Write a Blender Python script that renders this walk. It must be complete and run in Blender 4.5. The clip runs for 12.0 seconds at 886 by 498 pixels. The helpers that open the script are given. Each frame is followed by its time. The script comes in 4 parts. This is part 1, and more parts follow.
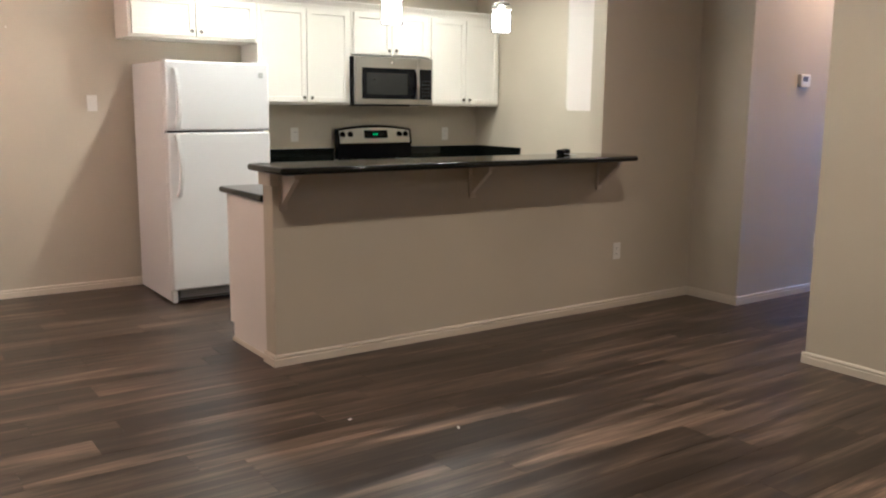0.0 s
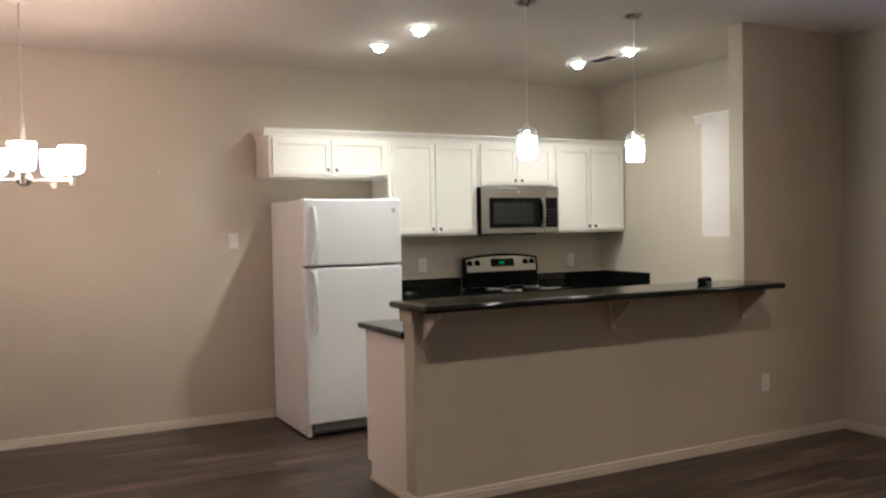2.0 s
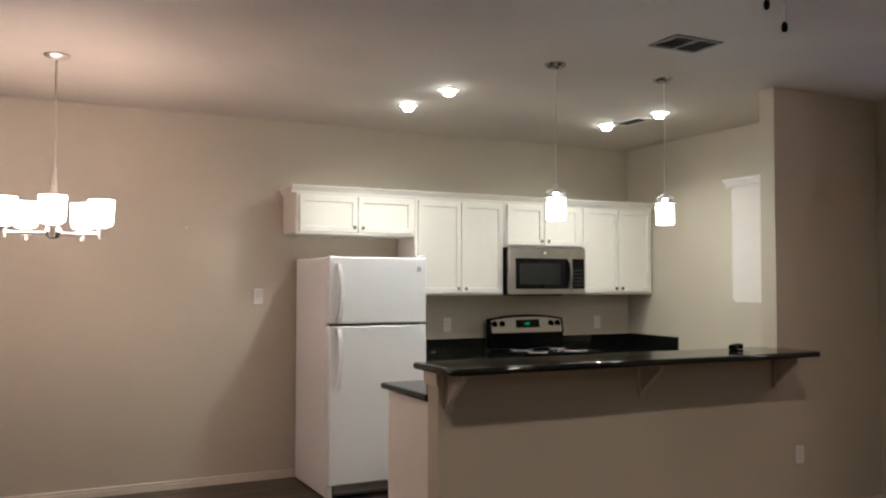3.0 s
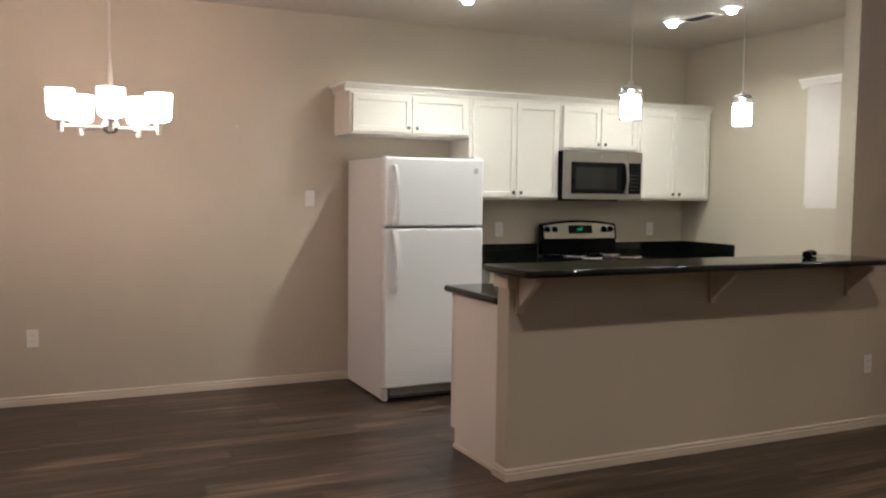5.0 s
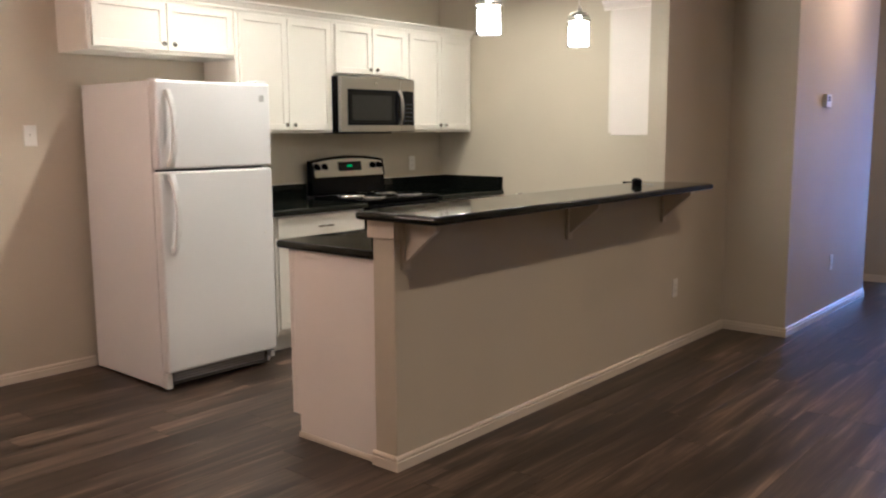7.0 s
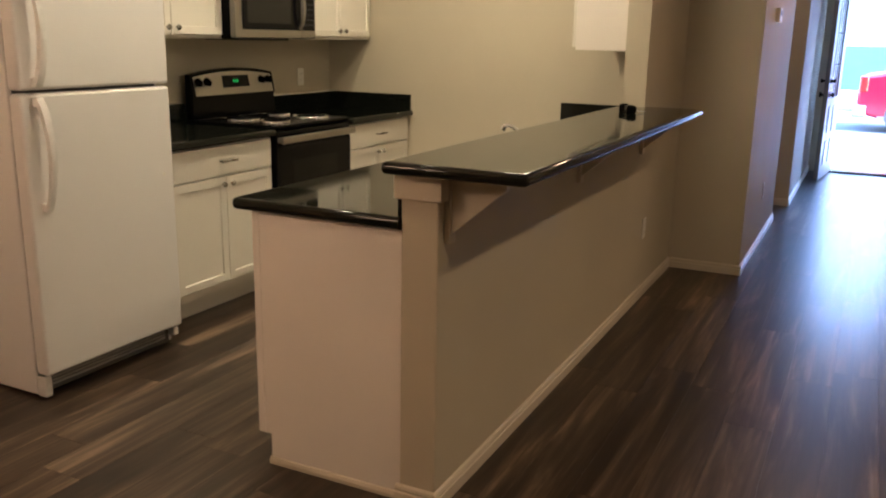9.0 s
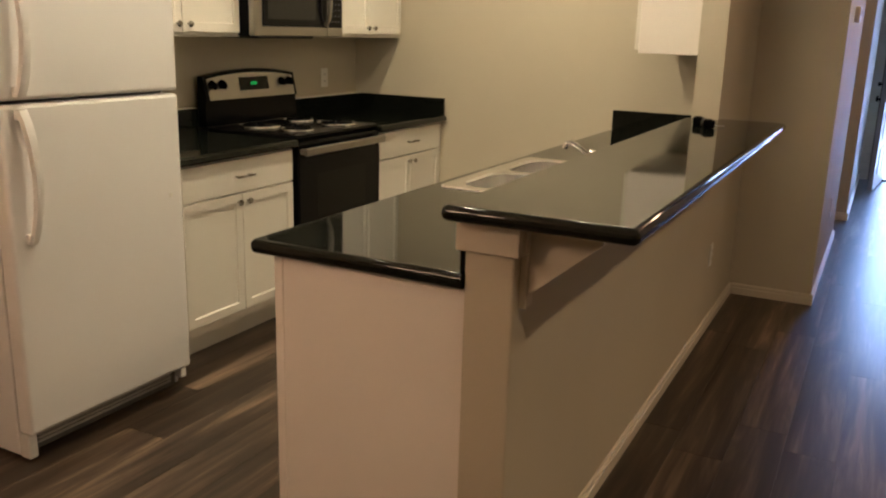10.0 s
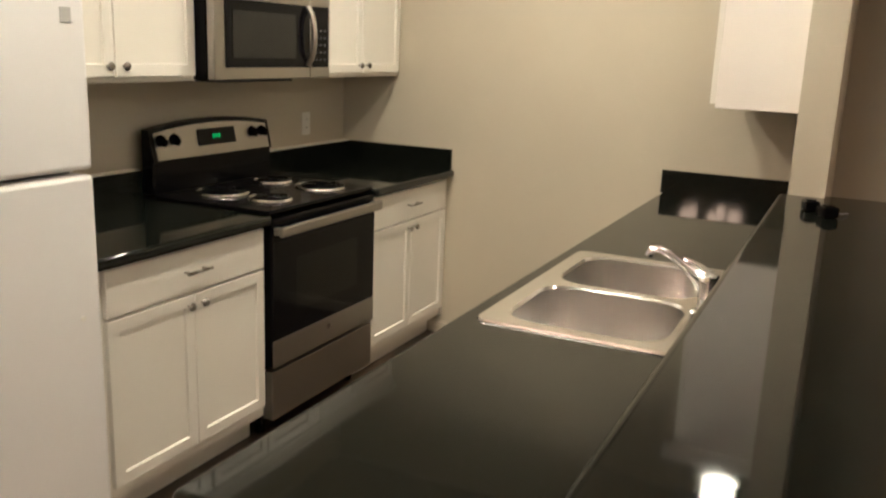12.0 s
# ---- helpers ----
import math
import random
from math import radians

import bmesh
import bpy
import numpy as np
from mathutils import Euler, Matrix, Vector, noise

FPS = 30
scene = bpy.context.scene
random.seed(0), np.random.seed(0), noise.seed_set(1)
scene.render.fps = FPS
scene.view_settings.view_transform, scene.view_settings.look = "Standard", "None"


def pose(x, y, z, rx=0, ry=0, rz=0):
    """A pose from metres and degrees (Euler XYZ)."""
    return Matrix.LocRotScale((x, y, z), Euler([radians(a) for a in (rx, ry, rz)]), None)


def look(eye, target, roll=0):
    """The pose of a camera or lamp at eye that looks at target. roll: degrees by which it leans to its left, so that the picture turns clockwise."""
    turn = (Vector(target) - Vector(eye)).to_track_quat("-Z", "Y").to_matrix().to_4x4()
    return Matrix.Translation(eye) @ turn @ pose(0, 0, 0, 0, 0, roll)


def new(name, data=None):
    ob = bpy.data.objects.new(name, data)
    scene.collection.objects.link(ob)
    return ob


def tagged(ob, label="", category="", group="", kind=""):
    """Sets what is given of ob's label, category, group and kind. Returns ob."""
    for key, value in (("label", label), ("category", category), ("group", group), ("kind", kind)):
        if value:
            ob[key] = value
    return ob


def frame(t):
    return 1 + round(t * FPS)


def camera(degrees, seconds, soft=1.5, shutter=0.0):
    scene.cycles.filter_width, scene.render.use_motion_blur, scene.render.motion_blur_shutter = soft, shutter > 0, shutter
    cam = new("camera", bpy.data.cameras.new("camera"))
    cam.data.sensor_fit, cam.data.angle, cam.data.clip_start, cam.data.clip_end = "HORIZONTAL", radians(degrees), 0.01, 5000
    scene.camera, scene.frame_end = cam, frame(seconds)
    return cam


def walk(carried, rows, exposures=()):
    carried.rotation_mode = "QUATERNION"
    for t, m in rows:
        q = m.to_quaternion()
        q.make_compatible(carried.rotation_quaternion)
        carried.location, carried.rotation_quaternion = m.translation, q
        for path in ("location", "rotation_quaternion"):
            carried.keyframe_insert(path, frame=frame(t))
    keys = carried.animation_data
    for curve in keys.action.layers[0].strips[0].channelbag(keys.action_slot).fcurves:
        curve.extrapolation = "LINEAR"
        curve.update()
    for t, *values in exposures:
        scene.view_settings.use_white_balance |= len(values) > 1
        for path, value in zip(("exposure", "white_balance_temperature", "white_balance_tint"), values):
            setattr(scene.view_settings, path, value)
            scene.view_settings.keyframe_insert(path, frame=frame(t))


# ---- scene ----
cam = camera(55.0, 12.0, soft=2.1, shutter=0.3)
PATH = [
    (0, (0.153, 0.208, 1.377), (1.287, 1.822, 1.045), 0.6),
    (0.5, (0.125, 0.221, 1.37), (1.221, 1.862, 1.046), 0.7),
    (1, (0.095, 0.268, 1.387), (1.124, 1.959, 1.103), 0.4),
    (1.5, (0.066, 0.325, 1.424), (1.032, 2.066, 1.239), -0.6),
    (2, (0.039, 0.367, 1.467), (0.976, 2.133, 1.409), -1.0),
    (2.5, (0.058, 0.404, 1.485), (0.973, 2.182, 1.526), -0.3),
    (3, (0.048, 0.422, 1.484), (0.937, 2.212, 1.561), 0.1),
    (3.5, (-0.026, 0.392, 1.489), (0.797, 2.212, 1.585), -0.3),
    (3.7, (-0.028, 0.407, 1.49), (0.749, 2.248, 1.571), -0.5),
    (5.3, (-0.177, 0.82, 1.407), (0.723, 2.599, 1.245), 0.8),
    (5.5, (-0.256, 0.946, 1.396), (0.73, 2.678, 1.236), 0.7),
    (6, (-0.403, 1.228, 1.41), (0.865, 2.758, 1.194), -0.5),
    (6.5, (-0.414, 1.626, 1.382), (0.981, 3.035, 1.118), -0.4),
    (7, (-0.483, 1.96, 1.388), (1.024, 3.245, 1.112), -0.3),
    (7.5, (-0.5, 2.335, 1.373), (1.133, 3.437, 1.031), 0.3),
    (7.7, (-0.464, 2.467, 1.357), (1.186, 3.539, 0.996), 0.3),
    (9.3, (-0.046, 3.349, 1.427), (1.7, 4.189, 0.934), 1.2),
    (9.5, (0.04, 3.409, 1.435), (1.777, 4.27, 0.944), 1.8),
    (10, (0.268, 3.599, 1.439), (1.992, 4.481, 0.938), 1.6),
    (10.5, (0.479, 3.783, 1.472), (2.224, 4.61, 0.952), 1.7),
    (11, (0.71, 3.938, 1.494), (2.447, 4.77, 0.955), 3.1),
    (11.5, (0.917, 4.064, 1.51), (2.641, 4.918, 0.964), 3.0),
    (12, (1.101, 4.19, 1.531), (2.854, 5.036, 1.07), 2.2),
]
EXPOSURES = [(0.0, 6.56, 4700, 16), (1.0, 6.44, 4700, 16), (2.0, 6.12, 4690, 16), (3.5, 5.99, 4690, 16), (5.5, 6.12, 4690, 16), (6.0, 6.2, 4700, 16), (6.5, 6.36, 4800, 19), (7.0, 6.32, 4900, 19), (7.5, 6.1, 5680, 22), (9.5, 5.9, 6050, 16), (10.5, 5.97, 6080, 16), (11.0, 5.98, 5950, 18), (11.5, 6.25, 5680, 19), (12.0, 6.25, 5350, 18)]
walk(cam, [(t, look(eye, target, roll)) for t, eye, target, roll in PATH], EXPOSURES)


# ---- light ----
world = bpy.data.worlds.new("world")
scene.world = world
world.use_nodes = True
wn = world.node_tree.nodes
sky = wn.new("ShaderNodeTexSky")
sky.sky_type, sky.sun_disc = "NISHITA", False
sky.sun_elevation, sky.sun_rotation = radians(38), radians(200)
world.node_tree.links.new(sky.outputs[0], wn["Background"].inputs[0])
wn["Background"].inputs[1].default_value = 0.15
sky.ozone_density = 6.0
sun = new("sun", bpy.data.lights.new("sun", "SUN"))
sun.data.energy, sun.data.angle, sun.data.color = 0.5, radians(10), (1.0, 0.96, 0.90)
sun.matrix_world = look((0, 0, 30), (8, 22, 0))

doorlight = new("door_sky_light", bpy.data.lights.new("door_sky_light", "AREA"))
doorlight.data.shape, doorlight.data.size, doorlight.data.size_y = "RECTANGLE", 0.80, 1.90
doorlight.data.energy, doorlight.data.color = 0.36, (0.30, 0.48, 1.0)
doorlight.matrix_world = look((10.55, 3.165, 1.03), (9.0, 3.165, 1.03))

LAMP_CAN = 0.18        # watts of the recessed kitchen lamps
# watts of the unseen living room lamps, mostly added as fill
LAMP_LIVING = 0.225
LAMP_FILL_REAR = 0.50
LAMP_SHADE = 0.72       # glass shades of the chandelier
LAMP_PENDANT = 0.8
WARM = (1.0, 0.655, 0.375)
SOFT = (1.0, 0.842, 0.518)
MILD = (1.0, 0.71, 0.385)


# ---- materials ----
def material(name):
    m = bpy.data.materials.new(name)
    m.use_nodes = True
    return m, m.node_tree.nodes, m.node_tree.links, m.node_tree.nodes["Principled BSDF"]


def mix_node(n, l, fac, a, b, mode="MIX"):
    x = n.new("ShaderNodeMix")
    x.data_type, x.blend_type = "RGBA", mode
    for i, v in ((0, fac), (6, a), (7, b)):
        if hasattr(v, "links"):
            l.new(v, x.inputs[i])
        elif i:
            x.inputs[i].default_value = (*v, 1)
        else:
            x.inputs[0].default_value = v
    return x.outputs[2]


def noise_node(n, l, scale, detail=3.0, stretch=None, coord="Object", rough=0.5):
    c = n.new("ShaderNodeTexCoord").outputs[coord] if coord != "World" else n.new("ShaderNodeNewGeometry").outputs["Position"]
    if stretch:
        mp = n.new("ShaderNodeMapping")
        mp.inputs["Scale"].default_value = stretch
        l.new(c, mp.inputs[0])
        c = mp.outputs[0]
    t = n.new("ShaderNodeTexNoise")
    t.inputs["Scale"].default_value, t.inputs["Detail"].default_value, t.inputs["Roughness"].default_value = scale, detail, rough
    l.new(c, t.inputs["Vector"])
    return t.outputs["Fac"]


def ramp(n, l, value, lo, hi, a=0.0, b=1.0):
    r = n.new("ShaderNodeMapRange")
    r.inputs[1].default_value, r.inputs[2].default_value, r.inputs[3].default_value, r.inputs[4].default_value = lo, hi, a, b
    l.new(value, r.inputs[0])
    return r.outputs[0]


def bump(n, l, height, strength, distance, bsdf):
    b = n.new("ShaderNodeBump")
    b.inputs["Strength"].default_value, b.inputs["Distance"].default_value = strength, distance
    l.new(height, b.inputs["Height"])
    l.new(b.outputs[0], bsdf.inputs["Normal"])


def painted(name, colour, rough=0.6, peel=60.0, relief=0.25, depth=0.002, vary=0.06, spec=0.4, rvar=0.02):
    m, n, l, p = material(name)
    a = tuple(c * (1 - vary) for c in colour)
    b = tuple(min(1, c * (1 + vary)) for c in colour)
    l.new(mix_node(n, l, ramp(n, l, noise_node(n, l, 1.3, 4, coord="World"), 0.3, 0.7), a, b), p.inputs["Base Color"])
    l.new(ramp(n, l, noise_node(n, l, 5, 3, coord="World"), 0.3, 0.7, rough - rvar, rough + rvar), p.inputs["Roughness"])
    p.inputs["Specular IOR Level"].default_value = spec
    bump(n, l, noise_node(n, l, peel, 2, coord="World"), relief, depth, p)
    return m


def metal(name, colour, rough, stretch=None, vary=0.08):
    m, n, l, p = material(name)
    p.inputs["Base Color"].default_value = (*colour, 1)
    p.inputs["Metallic"].default_value = 1.0
    g = noise_node(n, l, 40, 3, stretch)
    l.new(ramp(n, l, g, 0.3, 0.7, max(0.02, rough - vary), rough + vary), p.inputs["Roughness"])
    if stretch:
        bump(n, l, g, 0.04, 0.0004, p)
    return m


def plastic(name, colour, rough=0.35, spec=0.5):
    m, n, l, p = material(name)
    c = mix_node(n, l, noise_node(n, l, 14, 3), tuple(x * 0.93 for x in colour), colour)
    l.new(c, p.inputs["Base Color"])
    l.new(ramp(n, l, noise_node(n, l, 30, 3), 0.3, 0.7, max(0.02, rough - 0.05), rough + 0.05), p.inputs["Roughness"])
    p.inputs["Specular IOR Level"].default_value = spec
    return m


def glow(name, colour, strength):
    m, n, l, p = material(name)
    e = n.new("ShaderNodeEmission")
    e.inputs[0].default_value, e.inputs[1].default_value = (*colour, 1), strength
    l.new(e.outputs[0], n["Material Output"].inputs[0])
    return m


def granite(name):
    m, n, l, p = material(name)
    f = ramp(n, l, noise_node(n, l, 420, 2, coord="World"), 0.62, 0.78)
    l.new(mix_node(n, l, f, (0.006, 0.007, 0.0055), (0.040, 0.042, 0.036)), p.inputs["Base Color"])
    l.new(ramp(n, l, noise_node(n, l, 9, 5, coord="World"), 0.35, 0.75, 0.035, 0.075), p.inputs["Roughness"])
    p.inputs["Specular IOR Level"].default_value = 0.30
    bump(n, l, noise_node(n, l, 90, 3, coord="World"), 0.015, 0.0004, p)
    return m


def plank_wood(name, island):
    m, n, l, p = material(name)
    rnd = n.new("ShaderNodeNewGeometry").outputs["Random Per Island"] if island else n.new("ShaderNodeObjectInfo").outputs["Random"]
    off = n.new("ShaderNodeCombineXYZ")
    mul = n.new("ShaderNodeMath")
    mul.operation = "MULTIPLY"
    mul.inputs[1].default_value = 37.0
    l.new(rnd, mul.inputs[0])
    l.new(mul.outputs[0], off.inputs[0])
    l.new(mul.outputs[0], off.inputs[2])
    pos = n.new("ShaderNodeVectorMath")
    l.new(n.new("ShaderNodeNewGeometry").outputs["Position"], pos.inputs[0])
    l.new(off.outputs[0], pos.inputs[1])

    def grain(scale, sx, sy, detail, rough):
        mp = n.new("ShaderNodeMapping")
        mp.inputs["Scale"].default_value = (sx, sy, 1)
        l.new(pos.outputs[0], mp.inputs[0])
        t = n.new("ShaderNodeTexNoise")
        t.inputs["Scale"].default_value, t.inputs["Detail"].default_value, t.inputs["Roughness"].default_value = scale, detail, rough
        t.inputs["Distortion"].default_value = 0.6
        l.new(mp.outputs[0], t.inputs["Vector"])
        return t.outputs["Fac"]

    bands = grain(1.0, 0.9, 10.0, 4, 0.6)
    streak = grain(1.0, 1.5, 32.0, 4, 0.6)
    fine = grain(1.0, 6.0, 150.0, 3, 0.6)
    tone = n.new("ShaderNodeMath")
    tone.operation = "MULTIPLY_ADD"
    tone.inputs[1].default_value = 0.26
    l.new(rnd, tone.inputs[0])
    both = n.new("ShaderNodeMath")
    l.new(ramp(n, l, bands, 0.37, 0.66, -0.08, 0.70), both.inputs[0])
    l.new(ramp(n, l, streak, 0.35, 0.68, -0.16, 0.20), both.inputs[1])
    l.new(both.outputs[0], tone.inputs[2])
    cr = n.new("ShaderNodeValToRGB")
    els = cr.color_ramp.elements
    els[0].position, els[0].color = 0.0, (0.023, 0.0152, 0.0104, 1)
    els[1].position, els[1].color = 1.0, (0.262, 0.183, 0.126, 1)
    for at, col in ((0.30, (0.042, 0.0280, 0.0192, 1)), (0.55, (0.080, 0.0545, 0.0375, 1)), (0.78, (0.148, 0.102, 0.070, 1))):
        e = els.new(at)
        e.color = col
    l.new(tone.outputs[0], cr.inputs[0])
    col = mix_node(n, l, ramp(n, l, fine, 0.3, 0.7, 0.0, 0.42), cr.outputs[0], (0.62, 0.58, 0.55), "MULTIPLY")
    l.new(col, p.inputs["Base Color"])
    l.new(ramp(n, l, bands, 0.3, 0.7, 0.30, 0.33), p.inputs["Roughness"])
    p.inputs["Specular IOR Level"].default_value = 0.33
    bump(n, l, fine, 0.008, 0.0002, p)
    return m


WALL = painted("wall_paint", (0.51, 0.455, 0.356), 0.62, 75, 0.3, 0.002, 0.04)
CEIL = painted("ceiling_paint", (0.52, 0.47, 0.40), 0.75, 45, 0.5, 0.003, 0.05)
TRIM = painted("trim_paint", (0.61, 0.545, 0.445), 0.4, 30, 0.1, 0.001, 0.04)
CABINET = painted("cabinet_paint", (0.74, 0.70, 0.63), 0.33, 25, 0.06, 0.001, 0.03, 0.5)
# Same cabinet white, made paler and pinker to carry the chandelier's light.
PANEL_LIT = painted("cabinet_paint_lit", (0.80, 0.745, 0.695), 0.42, 40, 0.08, 0.001, 0.04)
FRIDGE = painted("fridge_enamel", (0.76, 0.745, 0.745), 0.3, 260, 0.25, 0.0008, 0.02, 0.5)
FRIDGE_SMOOTH = plastic("fridge_plastic", (0.80, 0.79, 0.78), 0.25)
WHITE = plastic("white_plastic", (0.78, 0.76, 0.71), 0.35)
STONE = granite("black_stone")
STEEL = metal("brushed_steel", (0.37, 0.355, 0.325), 0.32, (0.03, 0.03, 9), 0.04)
STEEL_SINK = metal("sink_steel", (0.74, 0.72, 0.70), 0.20, (0.3, 0.3, 0.3), 0.04)
CHROME = metal("chrome", (0.75, 0.74, 0.72), 0.07, None, 0.03)
NICKEL = metal("satin_nickel", (0.33, 0.31, 0.275), 0.26)
SATIN = metal("pale_satin_nickel", (0.70, 0.66, 0.60), 0.42, None, 0.03)
BLACK = plastic("black_enamel", (0.0035, 0.0035, 0.004), 0.12, 0.08)
BLACK_GLASS = plastic("black_glass", (0.004, 0.004, 0.005), 0.07, 0.14)
MW_GLASS = plastic("smoked_glass", (0.012, 0.012, 0.0115), 0.08, 0.4)
GREY = plastic("grey_plastic", (0.10, 0.10, 0.105), 0.45)
DARK_GRILLE = plastic("dark_grille", (0.03, 0.03, 0.032), 0.5)
VENT = painted("vent_paint", (0.20, 0.185, 0.165), 0.5, 30, 0.1, 0.001)
MARK = plastic("badge_grey", (0.42, 0.41, 0.40), 0.35)
GREEN = glow("clock_green", (0.05, 1.0, 0.18), 0.006)
OVEN_GLASS = plastic("oven_window_glass", (0.007, 0.007, 0.0065), 0.08, 0.2)
SHADE = glow("lit_shade", WARM, LAMP_SHADE)
PEND = glow("lit_pendant", SOFT, LAMP_PENDANT)
PEND_SLEEVE = glow("lit_pendant_sleeve", SOFT, LAMP_PENDANT * 0.85)
CAN = glow("lit_can", SOFT, 1.0)
HALL_LIT = glow("lit_hall_shade", WARM, 1.0)
PLANK = plank_wood("plank_vinyl", False)
PLANK_FAR = plank_wood("plank_vinyl_joined", True)
SUBFLOOR = painted("plank_joint", (0.02, 0.015, 0.012), 0.8)
DOOR_PAINT = painted("door_paint", (0.20, 0.185, 0.18), 0.4, 30, 0.1, 0.001)
JAMB = painted("door_jamb_paint", (0.07, 0.055, 0.042), 0.5, 30, 0.1, 0.001)
CONCRETE = painted("concrete", (0.20, 0.197, 0.19), 0.85, 50, 0.5, 0.003, 0.12)
ASPHALT = painted("asphalt", (0.06, 0.06, 0.06), 0.9, 90, 0.6, 0.004, 0.15)
CAR_RED = plastic("red_car_paint", (0.15, 0.004, 0.012), 0.12)
TYRE = plastic("tyre_rubber", (0.02, 0.02, 0.02), 0.7)
CAR_GLASS = plastic("car_glass", (0.015, 0.018, 0.02), 0.05)
LAMP_RED = plastic("tail_lamp_red", (0.25, 0.006, 0.005), 0.15)
STUCCO = painted("pale_stucco", (0.24, 0.235, 0.225), 0.85, 30, 0.4, 0.004, 0.08)
TEAL = painted("teal_siding", (0.02, 0.075, 0.07), 0.7, 20, 0.2, 0.002, 0.1)
SHINGLE = painted("roof_shingle", (0.14, 0.12, 0.11), 0.9, 20, 0.5, 0.01, 0.2)
FAR_GLASS = plastic("window_glass_dark", (0.03, 0.05, 0.09), 0.08)
GRASS = painted("lawn", (0.06, 0.10, 0.03), 0.95, 15, 0.8, 0.03, 0.3)


def clear_glass(name, rough=0.03):
    m, n, l, p = material(name)
    p.inputs["Base Color"].default_value = (0.95, 0.97, 0.97, 1)
    p.inputs["Transmission Weight"].default_value = 1.0
    p.inputs["Roughness"].default_value = rough
    bump(n, l, noise_node(n, l, 60, 2), min(1.0, rough * 1.5), 0.002, p)
    return m


GLASS = clear_glass("clear_glass")
DOOR_GLASS = clear_glass("textured_glass", 0.28)


# ---- building helpers ----
def box(bm, x0, x1, y0, y1, z0, z1, bevel=0.0, seg=1):
    """One box, its edges rounded by bevel."""
    v = bmesh.ops.create_cube(bm, size=1.0)["verts"]
    for q in v:
        q.co = Vector(((x0 + x1) / 2 + q.co.x * (x1 - x0), (y0 + y1) / 2 + q.co.y * (y1 - y0), (z0 + z1) / 2 + q.co.z * (z1 - z0)))
    if bevel:
        es = list({e for q in v for e in q.link_edges})
        bmesh.ops.bevel(bm, geom=es, offset=bevel, segments=seg, affect="EDGES", profile=0.5)
    return bm


def cyl(bm, a, b, r, r2=None, seg=20):
    """A capped cylinder or cone from a to b."""
    a, b = Vector(a), Vector(b)
    d = b - a
    m = Matrix.Translation((a + b) / 2) @ d.to_track_quat("Z", "Y").to_matrix().to_4x4()
    bmesh.ops.create_cone(bm, cap_ends=True, segments=seg, radius1=r, radius2=r if r2 is None else r2, depth=d.length, matrix=m)
    return bm


def lathe(bm, centre, profile, seg=28):
    """A turned shape about a vertical axis: profile of (radius, height)."""
    cx, cy, cz = centre
    rings = []
    for r, z in profile:
        rings.append([bm.verts.new((cx + r * math.cos(2 * math.pi * i / seg), cy + r * math.sin(2 * math.pi * i / seg), cz + z)) for i in range(seg)])
    for p, q in zip(rings, rings[1:]):
        for i in range(seg):
            j = (i + 1) % seg
            bm.faces.new((p[i], p[j], q[j], q[i]))
    for ring, flip in ((rings[0], True), (rings[-1], False)):
        if (ring[0].co - ring[seg // 2].co).length > 1e-4:
            bm.faces.new(ring[::-1] if flip else ring)
    bmesh.ops.remove_doubles(bm, verts=bm.verts, dist=1e-6)
    return bm


def tube(bm, points, r, seg=10):
    """A round bar along a smoothed line of points."""
    pts = [Vector(q) for q in points]
    rings = []
    for i, q in enumerate(pts):
        d = (pts[min(i + 1, len(pts) - 1)] - pts[max(i - 1, 0)]).normalized()
        side = d.cross(Vector((0.3, 0.2, 0.93))).normalized()
        up = side.cross(d)
        rr = r[i] if isinstance(r, (list, tuple)) else r
        rings.append([bm.verts.new(q + rr * (math.cos(2 * math.pi * k / seg) * side + math.sin(2 * math.pi * k / seg) * up)) for k in range(seg)])
    for p, q in zip(rings, rings[1:]):
        for i in range(seg):
            j = (i + 1) % seg
            bm.faces.new((p[i], p[j], q[j], q[i]))
    bm.faces.new(rings[0][::-1])
    bm.faces.new(rings[-1])
    bmesh.ops.recalc_face_normals(bm, faces=bm.faces)
    return bm


def prism(bm, outline, axis, a, b):
    """An outline of 2D points, drawn out along x, y or z from a to b."""
    def at(p, w):
        return {"x": (w, p[0], p[1]), "y": (p[0], w, p[1]), "z": (p[0], p[1], w)}[axis]
    lo = [bm.verts.new(at(p, a)) for p in outline]
    hi = [bm.verts.new(at(p, b)) for p in outline]
    n = len(outline)
    for i in range(n):
        j = (i + 1) % n
        bm.faces.new((lo[i], lo[j], hi[j], hi[i]))
    bm.faces.new(lo[::-1])
    bm.faces.new(hi)
    bmesh.ops.recalc_face_normals(bm, faces=bm.faces)
    return bm


def mesh_object(name, bm, mat, smooth=False):
    me = bpy.data.meshes.new(name)
    bm.to_mesh(me)
    bm.free()
    me.materials.append(mat)
    if smooth:
        me.set_sharp_from_angle(angle=radians(35))
        for f in me.polygons:
            f.use_smooth = max(abs(c) for c in f.normal) < 0.9999
    return new(name, me)


def part(name, bm, mat, parent, label="", smooth=False):
    """Links a bmesh, built in the world's coordinates, as one part under a thing or a part."""
    ob = mesh_object(name, bm, mat, smooth)
    ob.parent = parent
    root = parent
    while root.parent:
        root = root.parent
    if parent is root:
        ob.matrix_parent_inverse = Matrix.Translation(-root.location)
    if label:
        ob["label"] = label
    return ob


def thing(name, at, label, category, group="", kind=""):
    e = new(name)
    e.empty_display_size = 0.1
    e.location = at
    return tagged(e, label, category, group, kind)


def solid(name, bm, mat, label, category="", group="", kind="", smooth=False):
    return tagged(mesh_object(name, bm, mat, smooth), label, category, group, kind)


